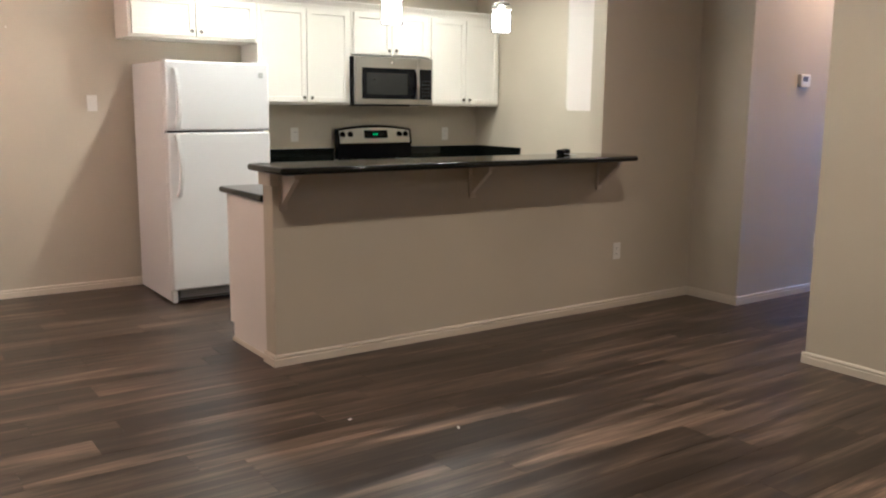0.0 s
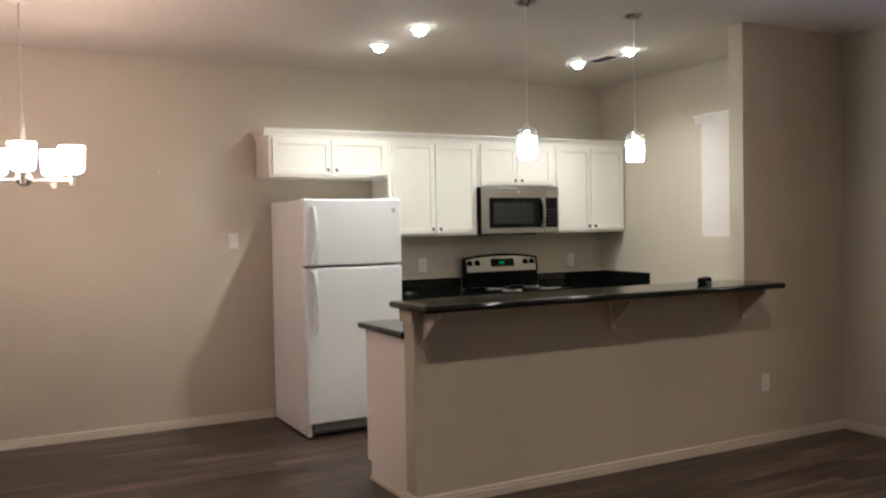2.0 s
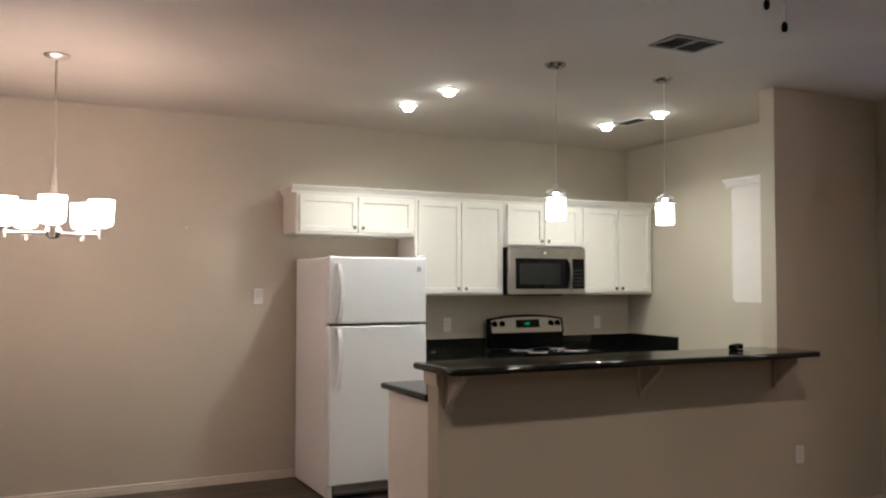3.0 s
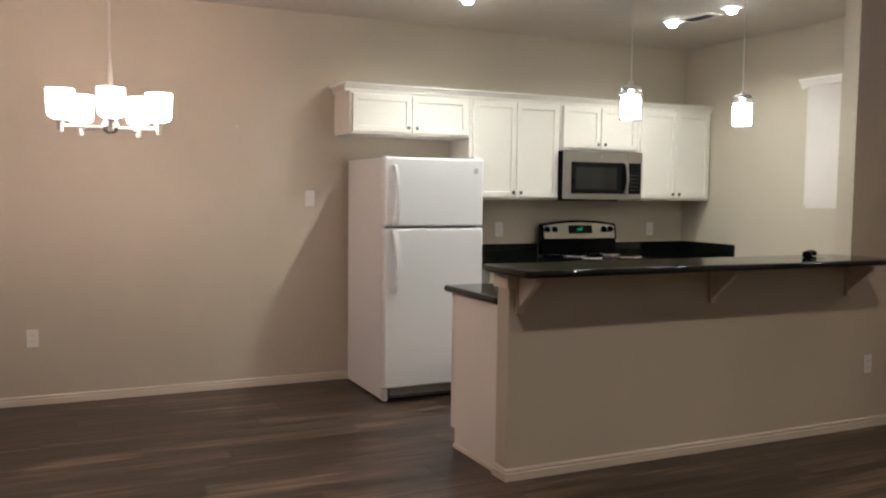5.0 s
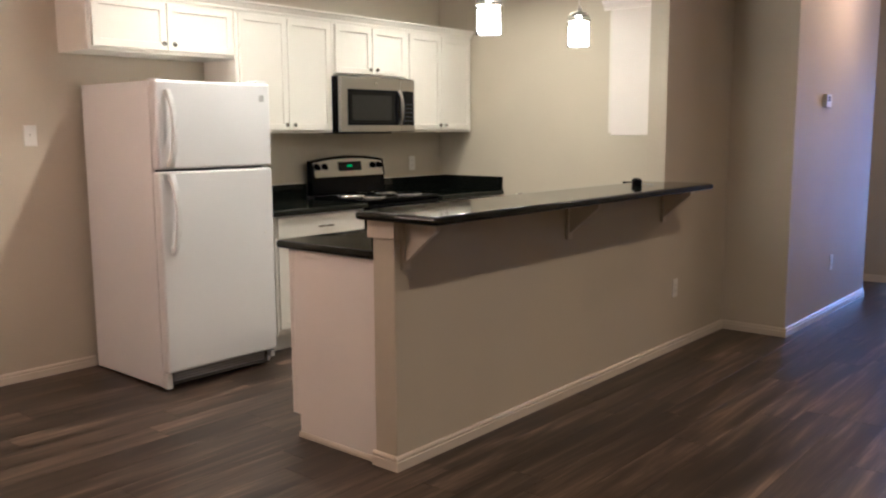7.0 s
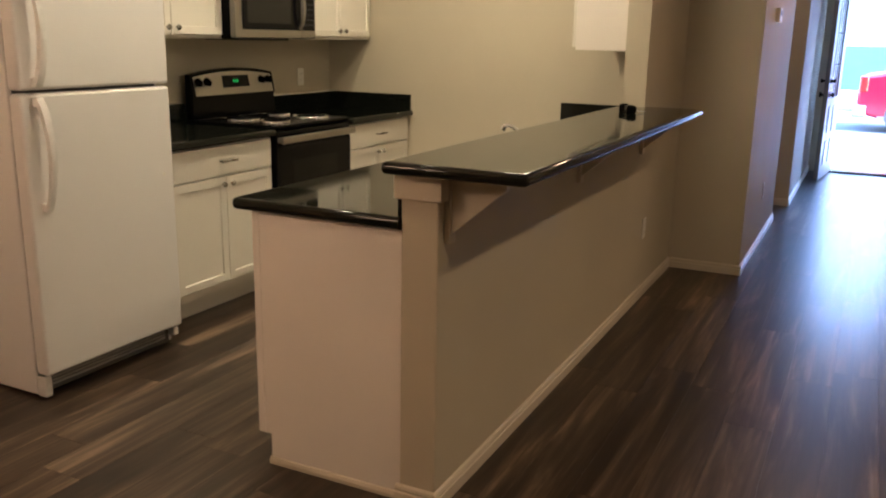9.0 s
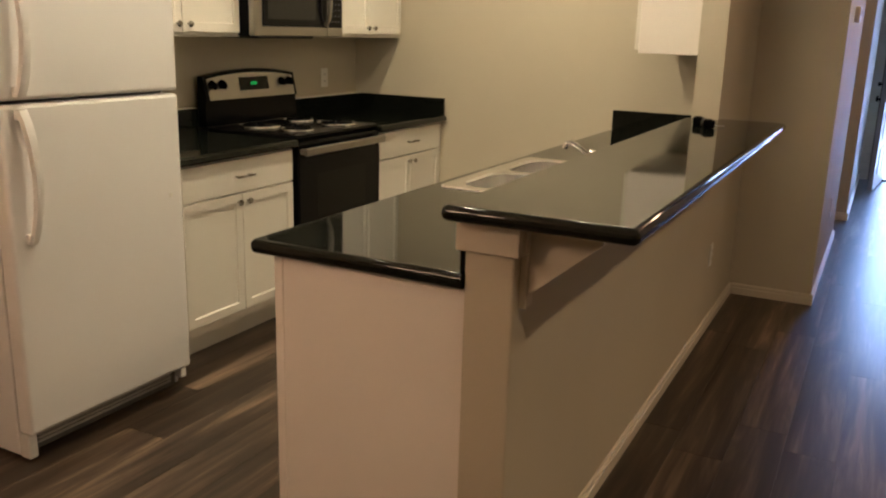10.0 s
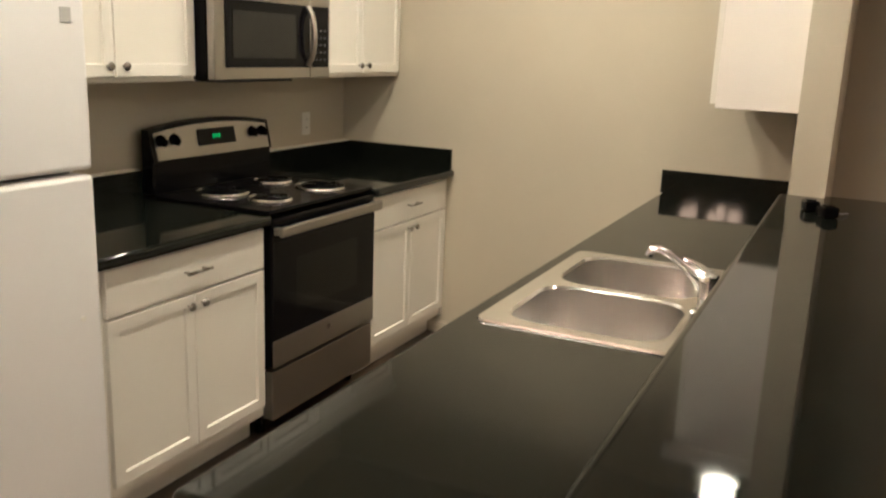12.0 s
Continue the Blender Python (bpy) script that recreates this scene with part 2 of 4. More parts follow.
def B(*a, **k):
    return box(bmesh.new(), *a, **k)


# ---- the plan ----
CEIL_Z = 2.72
BACK_Y = 6.785          # wall behind the fridge and range
KIT_X = 5.14            # end wall of the kitchen
BAR_Y0, BAR_Y1 = 4.276, 4.397   # half wall under the bar
BAR_X0, PIER_X = 1.935, 4.295
NOOK_X, HALL_Y = 5.25, 3.84
PASS_X0, PASS_X1, PASS_Y, PASS_END = 7.14, 7.90, 3.785, 5.40   # side passage off the hall
HALL_S, NEAR_X = 2.768, 4.398   # other side of the hall and the wall end beside it
DOOR_X = 10.36
WEST_X, SOUTH_Y = -2.25, -3.0

# ---- structure ----
solid("subfloor", B(WEST_X - 0.1, DOOR_X, SOUTH_Y - 0.1, BACK_Y + 0.1, -0.15, -0.006), SUBFLOOR, "dark underlay below the vinyl planks", "floor", kind="structure")
solid("ceiling", B(WEST_X - 0.1, DOOR_X + 0.15, SOUTH_Y - 0.1, BACK_Y + 0.1, CEIL_Z, CEIL_Z + 0.15), CEIL, "beige textured plaster ceiling", "ceiling", kind="structure")
H = CEIL_Z - 0.001
solid("wall_back", B(WEST_X, KIT_X, BACK_Y, BACK_Y + 0.12, 0, H), WALL, "long beige painted wall behind the kitchen", "wall", kind="structure")
solid("wall_kitchen_end", B(KIT_X, KIT_X + 0.11, BAR_Y1, BACK_Y + 0.12, 0, H), WALL, "beige painted end wall of the kitchen", "wall", kind="structure")
bm = prism(bmesh.new(), [(BAR_X0, 0), (NOOK_X, 0), (NOOK_X, H), (PIER_X, H), (PIER_X, 1.036), (BAR_X0, 1.036)], "y", BAR_Y0, BAR_Y1 - 0.001)
ends = [e for e in bm.edges if abs(e.verts[0].co.z - e.verts[1].co.z) > 0.5 and e.verts[0].co.x < NOOK_X - 0.01]
bmesh.ops.bevel(bm, geom=ends, offset=0.005, segments=2, affect="EDGES", profile=0.5)
solid("wall_bar", bm, WALL, "beige half wall under the bar rising into a pier", "wall", kind="structure")
solid("wall_hall_north", prism(bmesh.new(), [(NOOK_X, BAR_Y1), (NOOK_X, HALL_Y), (PASS_X0, HALL_Y), (PASS_X0, PASS_END), (PASS_X0 - 0.12, PASS_END), (PASS_X0 - 0.12, BAR_Y1)], "z", 0, H), WALL, "beige hall wall up to the side passage", "wall", kind="structure")
solid("wall_hall_far", prism(bmesh.new(), [(PASS_X1, PASS_END), (PASS_X1, PASS_Y), (DOOR_X, PASS_Y), (DOOR_X, BAR_Y1), (PASS_X1 + 0.12, BAR_Y1), (PASS_X1 + 0.12, PASS_END)], "z", 0, H), WALL, "beige hall wall between side passage and entrance", "wall", kind="structure")
solid("wall_passage_end", B(PASS_X0 - 0.12, PASS_X1 + 0.12, PASS_END + 0.001, PASS_END + 0.12, 0, H), WALL, "plain beige end wall of the side passage", "wall", kind="structure")
solid("wall_hall_south", prism(bmesh.new(), [(NEAR_X, SOUTH_Y), (NEAR_X + 0.12, SOUTH_Y), (NEAR_X + 0.12, HALL_S - 0.12), (DOOR_X, HALL_S - 0.12), (DOOR_X, HALL_S), (NEAR_X, HALL_S)], "z", 0, H), WALL, "beige painted wall end beside the hall", "wall", kind="structure")
# Unseen walls added to close the room; the west one stands near for bounce.
solid("wall_west", B(WEST_X - 0.12, WEST_X, SOUTH_Y, BACK_Y + 0.12, 0, H), WALL, "unseen plain beige wall closing the dining side", "wall", kind="structure")
solid("wall_south", B(WEST_X - 0.12, NEAR_X + 0.12, SOUTH_Y - 0.12, SOUTH_Y, 0, H), WALL, "unseen plain beige wall closing the living room", "wall", kind="structure")
# entrance wall with the door opening
DY0, DY1, DH = 2.70, 3.630, 2.05
solid("wall_entrance", prism(bmesh.new(), [(HALL_S - 0.5, 0), (DY0, 0), (DY0, DH), (DY1, DH), (DY1, 0), (4.6, 0), (4.6, H), (HALL_S - 0.5, H)], "x", DOOR_X + 0.001, DOOR_X + 0.14), WALL, "wall round the entrance door", "wall", kind="structure")

BASE = [(0, 0), (0.014, 0), (0.014, 0.038), (0.009, 0.041), (0.009, 0.046), (0.0125, 0.050), (0.009, 0.058), (0.004, 0.062), (0, 0.062)]


def baseboard(axis, a, b, at, side, label="cream moulded baseboard along the wall"):
    """A run of baseboard along x or y, standing out by its profile to one side (+1 or -1)."""
    solid("baseboard", prism(bmesh.new(), [(at + side * p, z) for p, z in BASE], axis, a, b), TRIM, label, "baseboard", kind="structure")


baseboard("x", WEST_X, 1.95, BACK_Y, -1)
baseboard("x", BAR_X0 - 0.014, NOOK_X, BAR_Y0, -1)
baseboard("y", BAR_Y0, BAR_Y1 + 0.01, BAR_X0, -1)
baseboard("y", HALL_Y - 0.014, BAR_Y0 - 0.014, NOOK_X, -1)
baseboard("x", NOOK_X, PASS_X0, HALL_Y, -1)
baseboard("y", PASS_Y - 0.014, PASS_END, PASS_X1, -1)
baseboard("x", PASS_X1, DOOR_X, PASS_Y, -1)
baseboard("y", SOUTH_Y, HALL_S + 0.014, NEAR_X, -1)
baseboard("x", NEAR_X, DOOR_X, HALL_S, 1)
baseboard("y", 5.03, 6.205, KIT_X, -1)
baseboard("y", SOUTH_Y, BACK_Y - 0.014, WEST_X, 1)
baseboard("x", WEST_X, NEAR_X - 0.014, SOUTH_Y, 1)


# ---- cabinets ----
def shaker_front(bm, x0, x1, z0, z1, y, face=-1, rail=0.058, depth=0.009, thick=0.02):
    """A framed door front in the plane y, its panel set back; face: the way it looks along y."""
    b = y - face * thick
    box(bm, x0, x1, min(y, b), max(y, b), z0, z1)
    bm.faces.ensure_lookup_table()
    front = max((f for f in bm.faces), key=lambda f: face * f.calc_center_median().y)
    bmesh.ops.inset_region(bm, faces=[front], thickness=rail)
    bmesh.ops.inset_region(bm, faces=[front], thickness=0.004, depth=-depth)
    outer = [e for e in bm.edges if all(abs(v.co.y - y) < 1e-5 for v in e.verts) and any(abs(v.co.x - w) < 1e-5 for v in e.verts for w in (x0, x1)) and not (abs(e.verts[0].co.x - e.verts[1].co.x) > 1e-5 and abs(e.verts[0].co.z - e.verts[1].co.z) > 1e-5)]
    bmesh.ops.bevel(bm, geom=outer, offset=0.003, segments=2, affect="EDGES", profile=0.5)
    return bm


def knob(parent, x, y, z, face=-1):
    bm = bmesh.new()
    cyl(bm, (x, y, z), (x, y + face * 0.014, z), 0.005, seg=12)
    cyl(bm, (x, y + face * 0.012, z), (x, y + face * 0.018, z), 0.009, 0.015, seg=18)
    cyl(bm, (x, y + face * 0.018, z), (x, y + face * 0.026, z), 0.015, 0.011, seg=18)
    return part("knob", bm, NICKEL, parent, "round satin nickel knob", True)


def door_with_knob(cab, x0, x1, z0, z1, y, kx, kz):
    d = part("door", shaker_front(bmesh.new(), x0, x1, z0, z1, y), CABINET, cab)
    knob(d, kx, y, kz)
    return d


UP_Y = 6.425            # door fronts of the wall cabinets
UP_BODY = UP_Y + 0.0205


def wall_cabinet(x0, x1, z0, z1, label, low=0.02):
    cab = thing("wall_cabinet", ((x0 + x1) / 2, BACK_Y, z0), label, "cabinet", "wall cabinets over the worktop")
    part("body", B(x0, x1, UP_BODY, BACK_Y - 0.001, z0, z1, bevel=0.002), CABINET, cab)
    m = (x0 + x1) / 2
    g = 0.022
    door_with_knob(cab, x0 + g, m - 0.003, z0 + low, z1 - 0.03, UP_Y, m - 0.034, z0 + low + 0.036)
    door_with_knob(cab, m + 0.003, x1 - g, z0 + low, z1 - 0.03, UP_Y, m + 0.034, z0 + low + 0.036)
    return cab


wall_cabinet(1.842, 2.793, 1.832, 2.148, "short white two-door cabinet over the fridge")
wall_cabinet(2.795, 3.598, 1.374, 2.148, "tall white two-door shaker wall cabinet")
wall_cabinet(3.600, 4.358, 1.768, 2.148, "short white two-door cabinet over the microwave")
wall_cabinet(4.360, 5.138, 1.374, 2.148, "tall white two-door shaker wall cabinet by the end wall")
CROWN = [(0, 2.136), (-0.012, 2.136), (-0.012, 2.150), (-0.018, 2.156), (-0.030, 2.176), (-0.040, 2.180), (-0.040, 2.192), (0.0, 2.192)]
cr = thing("crown_moulding", (1.84, 6.4, 2.14), "white crown moulding along the cabinet tops", "moulding")
part("front_run", prism(bmesh.new(), [(UP_BODY - 0.001 + p, z) for p, z in CROWN], "x", 1.802, 5.139), CABINET, cr)
part("end_run", prism(bmesh.new(), [(1.841 + p, z) for p, z in CROWN], "y", UP_BODY - 0.0015, BACK_Y - 0.001), CABINET, cr)

# cabinet hung on the back of the pier, beside the end of the bar
uc = thing("wall_cabinet", (4.75, BAR_Y1, 1.352), "white wall cabinet hung beside the pier, end panel showing", "cabinet", "wall cabinets over the worktop")
part("body", B(4.352, 5.138, BAR_Y1 + 0.001, 4.683, 1.352, 2.135, bevel=0.002), PANEL_LIT, uc)
for a, b, kx in ((4.356, 4.742, 4.70), (4.748, 5.13, 4.79)):
    bm = shaker_front(bmesh.new(), a, b, 1.368, 2.118, 4.704, face=1)
    d = part("door", bm, CABINET, uc)
    knob(d, kx, 4.704, 1.405, face=1)
part("crown", prism(bmesh.new(), [(4.352 + p, z - 0.012) for p, z in CROWN], "y", BAR_Y1 + 0.001, 4.74), PANEL_LIT, uc)
part("crown", prism(bmesh.new(), [(4.684 - p, z - 0.012) for p, z in CROWN], "x", 4.353, 5.138), PANEL_LIT, uc)


LOW_Y = 6.12            # door fronts of the base cabinets


def base_cabinet(x0, x1, label):
    cab = thing("base_cabinet", ((x0 + x1) / 2, 6.43, 0), label, "cabinet", "base cabinets beside the range")
    body = bmesh.new()
    prism(body, [(LOW_Y + 0.0205, 0.105), (LOW_Y + 0.0205, 0.866), (BACK_Y - 0.002, 0.866), (BACK_Y - 0.002, 0), (LOW_Y + 0.09, 0), (LOW_Y + 0.09, 0.105)], "x", x0, x1)
    part("body", body, CABINET, cab)
    m = (x0 + x1) / 2
    dr = part("drawer", B(x0 + 0.012, x1 - 0.012, LOW_Y, LOW_Y + 0.02, 0.706, 0.855, bevel=0.003, seg=2), CABINET, cab)
    hb = bmesh.new()
    cyl(hb, (m - 0.058, LOW_Y - 0.028, 0.780), (m + 0.058, LOW_Y - 0.028, 0.780), 0.0055, seg=12)
    for s in (-0.042, 0.042):
        cyl(hb, (m + s, LOW_Y, 0.780), (m + s, LOW_Y - 0.028, 0.780), 0.0045, seg=10)
    part("handle", hb, NICKEL, dr, "satin nickel bar handle", True)
    door_with_knob(cab, x0 + 0.012, m - 0.002, 0.152, 0.698, LOW_Y, m - 0.032, 0.662)
    door_with_knob(cab, m + 0.002, x1 - 0.012, 0.152, 0.698, LOW_Y, m + 0.032, 0.662)
    return cab


base_cabinet(2.820, 3.585, "white base cabinet, one drawer over two doors")
base_cabinet(4.342, 5.118, "white base cabinet between range and end wall")
solid("filler_strip", B(5.119, KIT_X - 0.001, LOW_Y + 0.012, LOW_Y + 0.05, 0.105, 0.866), CABINET, "narrow white filler strip by the wall", "filler strip")

# peninsula cabinet run under the bar
pen = thing("base_cabinet", (3.5, 4.7, 0), "white peninsula cabinets with a plain end panel", "cabinet")
bm = bmesh.new()
prism(bm, [(BAR_Y1 + 0.001, 0), (4.890, 0), (4.890, 0.105), (4.932, 0.105), (4.932, 0.70), (BAR_Y1 + 0.001, 0.70)], "x", 1.966, KIT_X - 0.002)
part("body", bm, CABINET, pen)
bm = bmesh.new()
prism(bm, [(BAR_Y1 + 0.001, 0), (4.896, 0), (4.896, 0.105), (4.918, 0.105), (4.918, 0.866), (BAR_Y1 + 0.001, 0.866)], "x", 1.950, 1.9655)
part("end_panel", bm, PANEL_LIT, pen)
part("edge_strip", B(1.948, 1.966, 4.919, 4.946, 0.105, 0.866, bevel=0.002), PANEL_LIT, pen)
part("foot_moulding", prism(bmesh.new(), [(1.9495, 0), (1.940, 0), (1.940, 0.012), (1.945, 0.022), (1.9495, 0.024)], "y", BAR_Y1 + 0.012, 4.90), TRIM, pen)
for i in range(5):
    a = 1.99 + i * 0.62
    part("door", shaker_front(bmesh.new(), a, a + 0.60, 0.152, 0.855, 4.953, face=1), CABINET, pen)


# ---- worktops ----
def slab(bm, x0, x1, y0, y1, z0, z1, r, seg=5):
    """A slab with rounded nosing all round."""
    return box(bm, x0, x1, y0, y1, z0, z1, bevel=r, seg=seg)


CT0, CT1 = 0.867, 0.905
wt = thing("worktop", (3.18, 6.4, CT0), "polished black stone worktop between fridge and range", "worktop", "worktops")
part("slab", slab(bmesh.new(), 2.770, 3.584, 6.085, BACK_Y - 0.002, CT0, CT1, 0.014), STONE, wt, smooth=True)
part("backsplash", B(2.770, 3.584, 6.723, BACK_Y - 0.001, CT1 - 0.001, 1.012, bevel=0.003, seg=2), STONE, wt)
wt = thing("worktop", (4.74, 6.4, CT0), "polished black stone worktop by the end wall", "worktop", "worktops")
part("slab", slab(bmesh.new(), 4.342, KIT_X - 0.002, 6.085, BACK_Y - 0.002, CT0, CT1, 0.014), STONE, wt, smooth=True)
part("backsplash", B(4.342, KIT_X - 0.023, 6.723, BACK_Y - 0.001, CT1 - 0.001, 1.012, bevel=0.003, seg=2), STONE, wt)
part("side_splash", B(KIT_X - 0.022, KIT_X - 0.001, 6.105, BACK_Y - 0.001, CT1 - 0.001, 1.012, bevel=0.003, seg=2), STONE, wt)

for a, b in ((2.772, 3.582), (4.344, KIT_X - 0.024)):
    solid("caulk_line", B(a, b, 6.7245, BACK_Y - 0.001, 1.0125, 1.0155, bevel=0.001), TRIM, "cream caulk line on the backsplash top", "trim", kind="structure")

SX0, SX1, SY0, SY1 = 2.870, 3.705, 4.462, 4.955     # rim of the sink
wt = thing("worktop", (3.5, 4.7, CT0), "polished black stone peninsula worktop round the sink", "worktop", "worktops")
bm = bmesh.new()
X, Y = (1.920, KIT_X - 0.002), (BAR_Y1 + 0.002, 5.006)
hx, hy = (SX0 + 0.02, SX1 - 0.02), (SY0 + 0.02, SY1 - 0.02)
ring = {}
for z in (CT0, CT1):
    ring[z] = ([bm.verts.new((x, y, z)) for x, y in ((X[0], Y[0]), (X[1], Y[0]), (X[1], Y[1]), (X[0], Y[1]))], [bm.verts.new((x, y, z)) for x, y in ((hx[0], hy[0]), (hx[1], hy[0]), (hx[1], hy[1]), (hx[0], hy[1]))])
for i in range(4):
    j = (i + 1) % 4
    for z in ring:
        bm.faces.new((ring[z][0][i], ring[z][0][j], ring[z][1][j], ring[z][1][i]))
    for k in (0, 1):
        bm.faces.new((ring[CT0][k][i], ring[CT0][k][j], ring[CT1][k][j], ring[CT1][k][i]))
bmesh.ops.recalc_face_normals(bm, faces=bm.faces)
nose = [e for e in bm.edges if all(abs(v.co.y - Y[1]) < 1e-5 for v in e.verts) and abs(e.verts[0].co.z - e.verts[1].co.z) < 1e-5]
nose += [e for e in bm.edges if all(abs(v.co.x - X[0]) < 1e-5 for v in e.verts) and abs(e.verts[0].co.z - e.verts[1].co.z) < 1e-5]
nose += [e for e in bm.edges if all(abs(v.co.x - X[0]) < 1e-5 and abs(v.co.y - Y[1]) < 1e-5 for v in e.verts)]
bmesh.ops.bevel(bm, geom=nose, offset=0.016, segments=5, affect="EDGES", profile=0.5)
part("slab", bm, STONE, wt, smooth=True)
part("backsplash", B(1.945, PIER_X, BAR_Y1 + 0.001, BAR_Y1 + 0.016, CT1 - 0.001, 1.035), STONE, wt)
part("side_splash", B(KIT_X - 0.022, KIT_X - 0.001, BAR_Y1 + 0.003, 5.006, CT1 - 0.001, 1.012, bevel=0.003, seg=2), STONE, wt)

# breakfast bar: top, collar, brackets
bt = thing("breakfast_bar", (3.1, 4.2, 1.0365), "polished black stone breakfast bar top", "bar top")
bm = bmesh.new()
R = 0.018
prism(bm, [(1.862, 3.990), (4.338, 3.990), (4.368, 4.020), (4.368, BAR_Y0 - 0.001), (PIER_X - 0.001, BAR_Y0 - 0.001), (PIER_X - 0.001, 4.428), (1.862, 4.428)], "z", 1.0365, 1.0725)
es = [e for e in bm.edges if abs(e.verts[0].co.z - e.verts[1].co.z) < 1e-5 and not any(abs(v.co.y - BAR_Y0 + 0.001) < 1e-5 and abs(v.co.x - PIER_X + 0.001) < 1e-5 for v in e.verts)]
es += [e for e in bm.edges if abs(e.verts[0].co.z - e.verts[1].co.z) > 1e-3 and e.verts[0].co.x < 1.9]
bmesh.ops.bevel(bm, geom=es, offset=R - 0.001, segments=6, affect="EDGES", profile=0.5)
part("slab", bm, STONE, bt, smooth=True)
col = bmesh.new()
box(col, BAR_X0 - 0.016, BAR_X0 - 0.001, BAR_Y0 - 0.016, BAR_Y1 + 0.016, 0.962, 1.0355, bevel=0.002)
part("collar", col, TRIM, bt, "cream painted trim collar")
part("collar", B(BAR_X0 - 0.0005, BAR_X0 + 0.03, BAR_Y0 - 0.016, BAR_Y0 - 0.001, 0.962, 1.0355, bevel=0.002), TRIM, bt, "cream painted trim collar")


def bracket(x):
    """A plain triangular wall bracket with a back plate and a top arm."""
    t = thing("bar_bracket", (x, BAR_Y0, 0.84), "cream painted triangular bracket under the bar", "bracket", "brackets under the bar")
    part("back_plate", B(x - 0.022, x + 0.022, BAR_Y0 - 0.018, BAR_Y0 - 0.001, 0.835, 1.0355, bevel=0.002), TRIM, t)
    part("arm", B(x - 0.022, x + 0.022, 4.085, BAR_Y0 - 0.019, 1.018, 1.0355, bevel=0.002), TRIM, t)
    part("web", prism(bmesh.new(), [(BAR_Y0 - 0.019, 0.865), (BAR_Y0 - 0.019, 1.017), (4.092, 1.017), (4.092, 1.004)], "x", x - 0.012, x + 0.012), TRIM, t)


for x in (1.990, 3.215, 4.272):
    bracket(x)

# ---- sink and tap ----
def rounded(cx, cy, hx, hy, r, z, n=6):
    out = []
    for sx, sy, a0 in ((1, 1, 0), (-1, 1, 90), (-1, -1, 180), (1, -1, 270)):
        for i in range(n + 1):
            a = radians(a0 + 90 * i / n)
            out.append((cx + sx * (hx - r) + r * math.cos(a), cy + sy * (hy - r) + r * math.sin(a), z))
    return out


sk = thing("sink", ((SX0 + SX1) / 2, (SY0 + SY1) / 2, CT1), "stainless steel double bowl drop-in sink", "sink")
mx, my = (SX0 + SX1) / 2, (SY0 + SY1) / 2
bowls = [(SX0 + 0.222, my + 0.006, 0.182, 0.194), (SX1 - 0.222, my + 0.006, 0.182, 0.194)]
bm = bmesh.new()
edges = []


def loop(pts):
    vs = [bm.verts.new(p) for p in pts]
    return vs, [bm.edges.new((vs[i], vs[(i + 1) % len(vs)])) for i in range(len(vs))]


zr = CT1 + 0.006
ov, oe = loop(rounded(mx, my, (SX1 - SX0) / 2, (SY1 - SY0) / 2, 0.03, zr))
edges += oe
tops = []
for bx, by, hx_, hy_ in bowls:
    v, e = loop(rounded(bx, by, hx_, hy_, 0.085, zr))
    tops.append((v, bx, by, hx_, hy_))
    edges += e
bmesh.ops.triangle_fill(bm, use_beauty=True, edges=edges)
skirt = [bm.verts.new((mx + (v.co.x - mx) * 1.006, my + (v.co.y - my) * 1.01, CT1 + 0.0005)) for v in ov]
for i in range(len(ov)):
    j = (i + 1) % len(ov)
    bm.faces.new((ov[i], ov[j], skirt[j], skirt[i]))
part("rim", bm, STEEL_SINK, sk)
for bx, by, hx_, hy_ in bowls:
    b2 = bmesh.new()
    prev = None
    for dz, shrink, r in ((0, 0, 0.085), (-0.006, 0.006, 0.083), (-0.10, 0.010, 0.085), (-0.15, 0.016, 0.085), (-0.168, 0.034, 0.09), (-0.175, 0.07, 0.08), (-0.177, 0.13, 0.04)):
        cur = [b2.verts.new(p) for p in rounded(bx, by, hx_ - shrink, hy_ - shrink, r, zr + dz)]
        if prev:
            for i in range(len(cur)):
                j = (i + 1) % len(cur)
                b2.faces.new((prev[i], prev[j], cur[j], cur[i]))
        prev = cur
    b2.faces.new(prev)
    bmesh.ops.recalc_face_normals(b2, faces=b2.faces)
    bw = part("bowl", b2, STEEL_SINK, sk, smooth=True)
    dn = lathe(bmesh.new(), (bx, by, zr - 0.178), [(0.0001, 0.002), (0.030, 0.002), (0.036, 0.006), (0.045, 0.004), (0.046, 0.0012)])
    part("drain", dn, CHROME, bw, "round chrome strainer", True)

FX, FY = 3.300, 4.490
tp = thing("tap", (FX, FY, zr), "chrome single lever kitchen tap behind the sink", "tap")
part("base_plate", B(FX - 0.115, FX + 0.115, FY - 0.024, FY + 0.024, zr + 0.0005, zr + 0.012, bevel=0.006, seg=3), CHROME, tp, smooth=True)
part("body", lathe(bmesh.new(), (FX, FY, zr + 0.011), [(0.026, 0), (0.025, 0.03), (0.027, 0.05), (0.024, 0.066), (0.012, 0.075), (0.0001, 0.076)]), CHROME, tp, smooth=True)
pts = [(FX, FY + 0.012, zr + 0.040), (FX - 0.003, FY + 0.036, zr + 0.066), (FX - 0.007, FY + 0.072, zr + 0.096), (FX - 0.010, FY + 0.108, zr + 0.122), (FX - 0.012, FY + 0.132, zr + 0.132), (FX - 0.013, FY + 0.150, zr + 0.128), (FX - 0.014, FY + 0.157, zr + 0.110)]
part("spout", tube(bmesh.new(), pts, [0.014, 0.0115, 0.0095, 0.009, 0.0095, 0.011, 0.0115], 14), CHROME, tp, smooth=True)
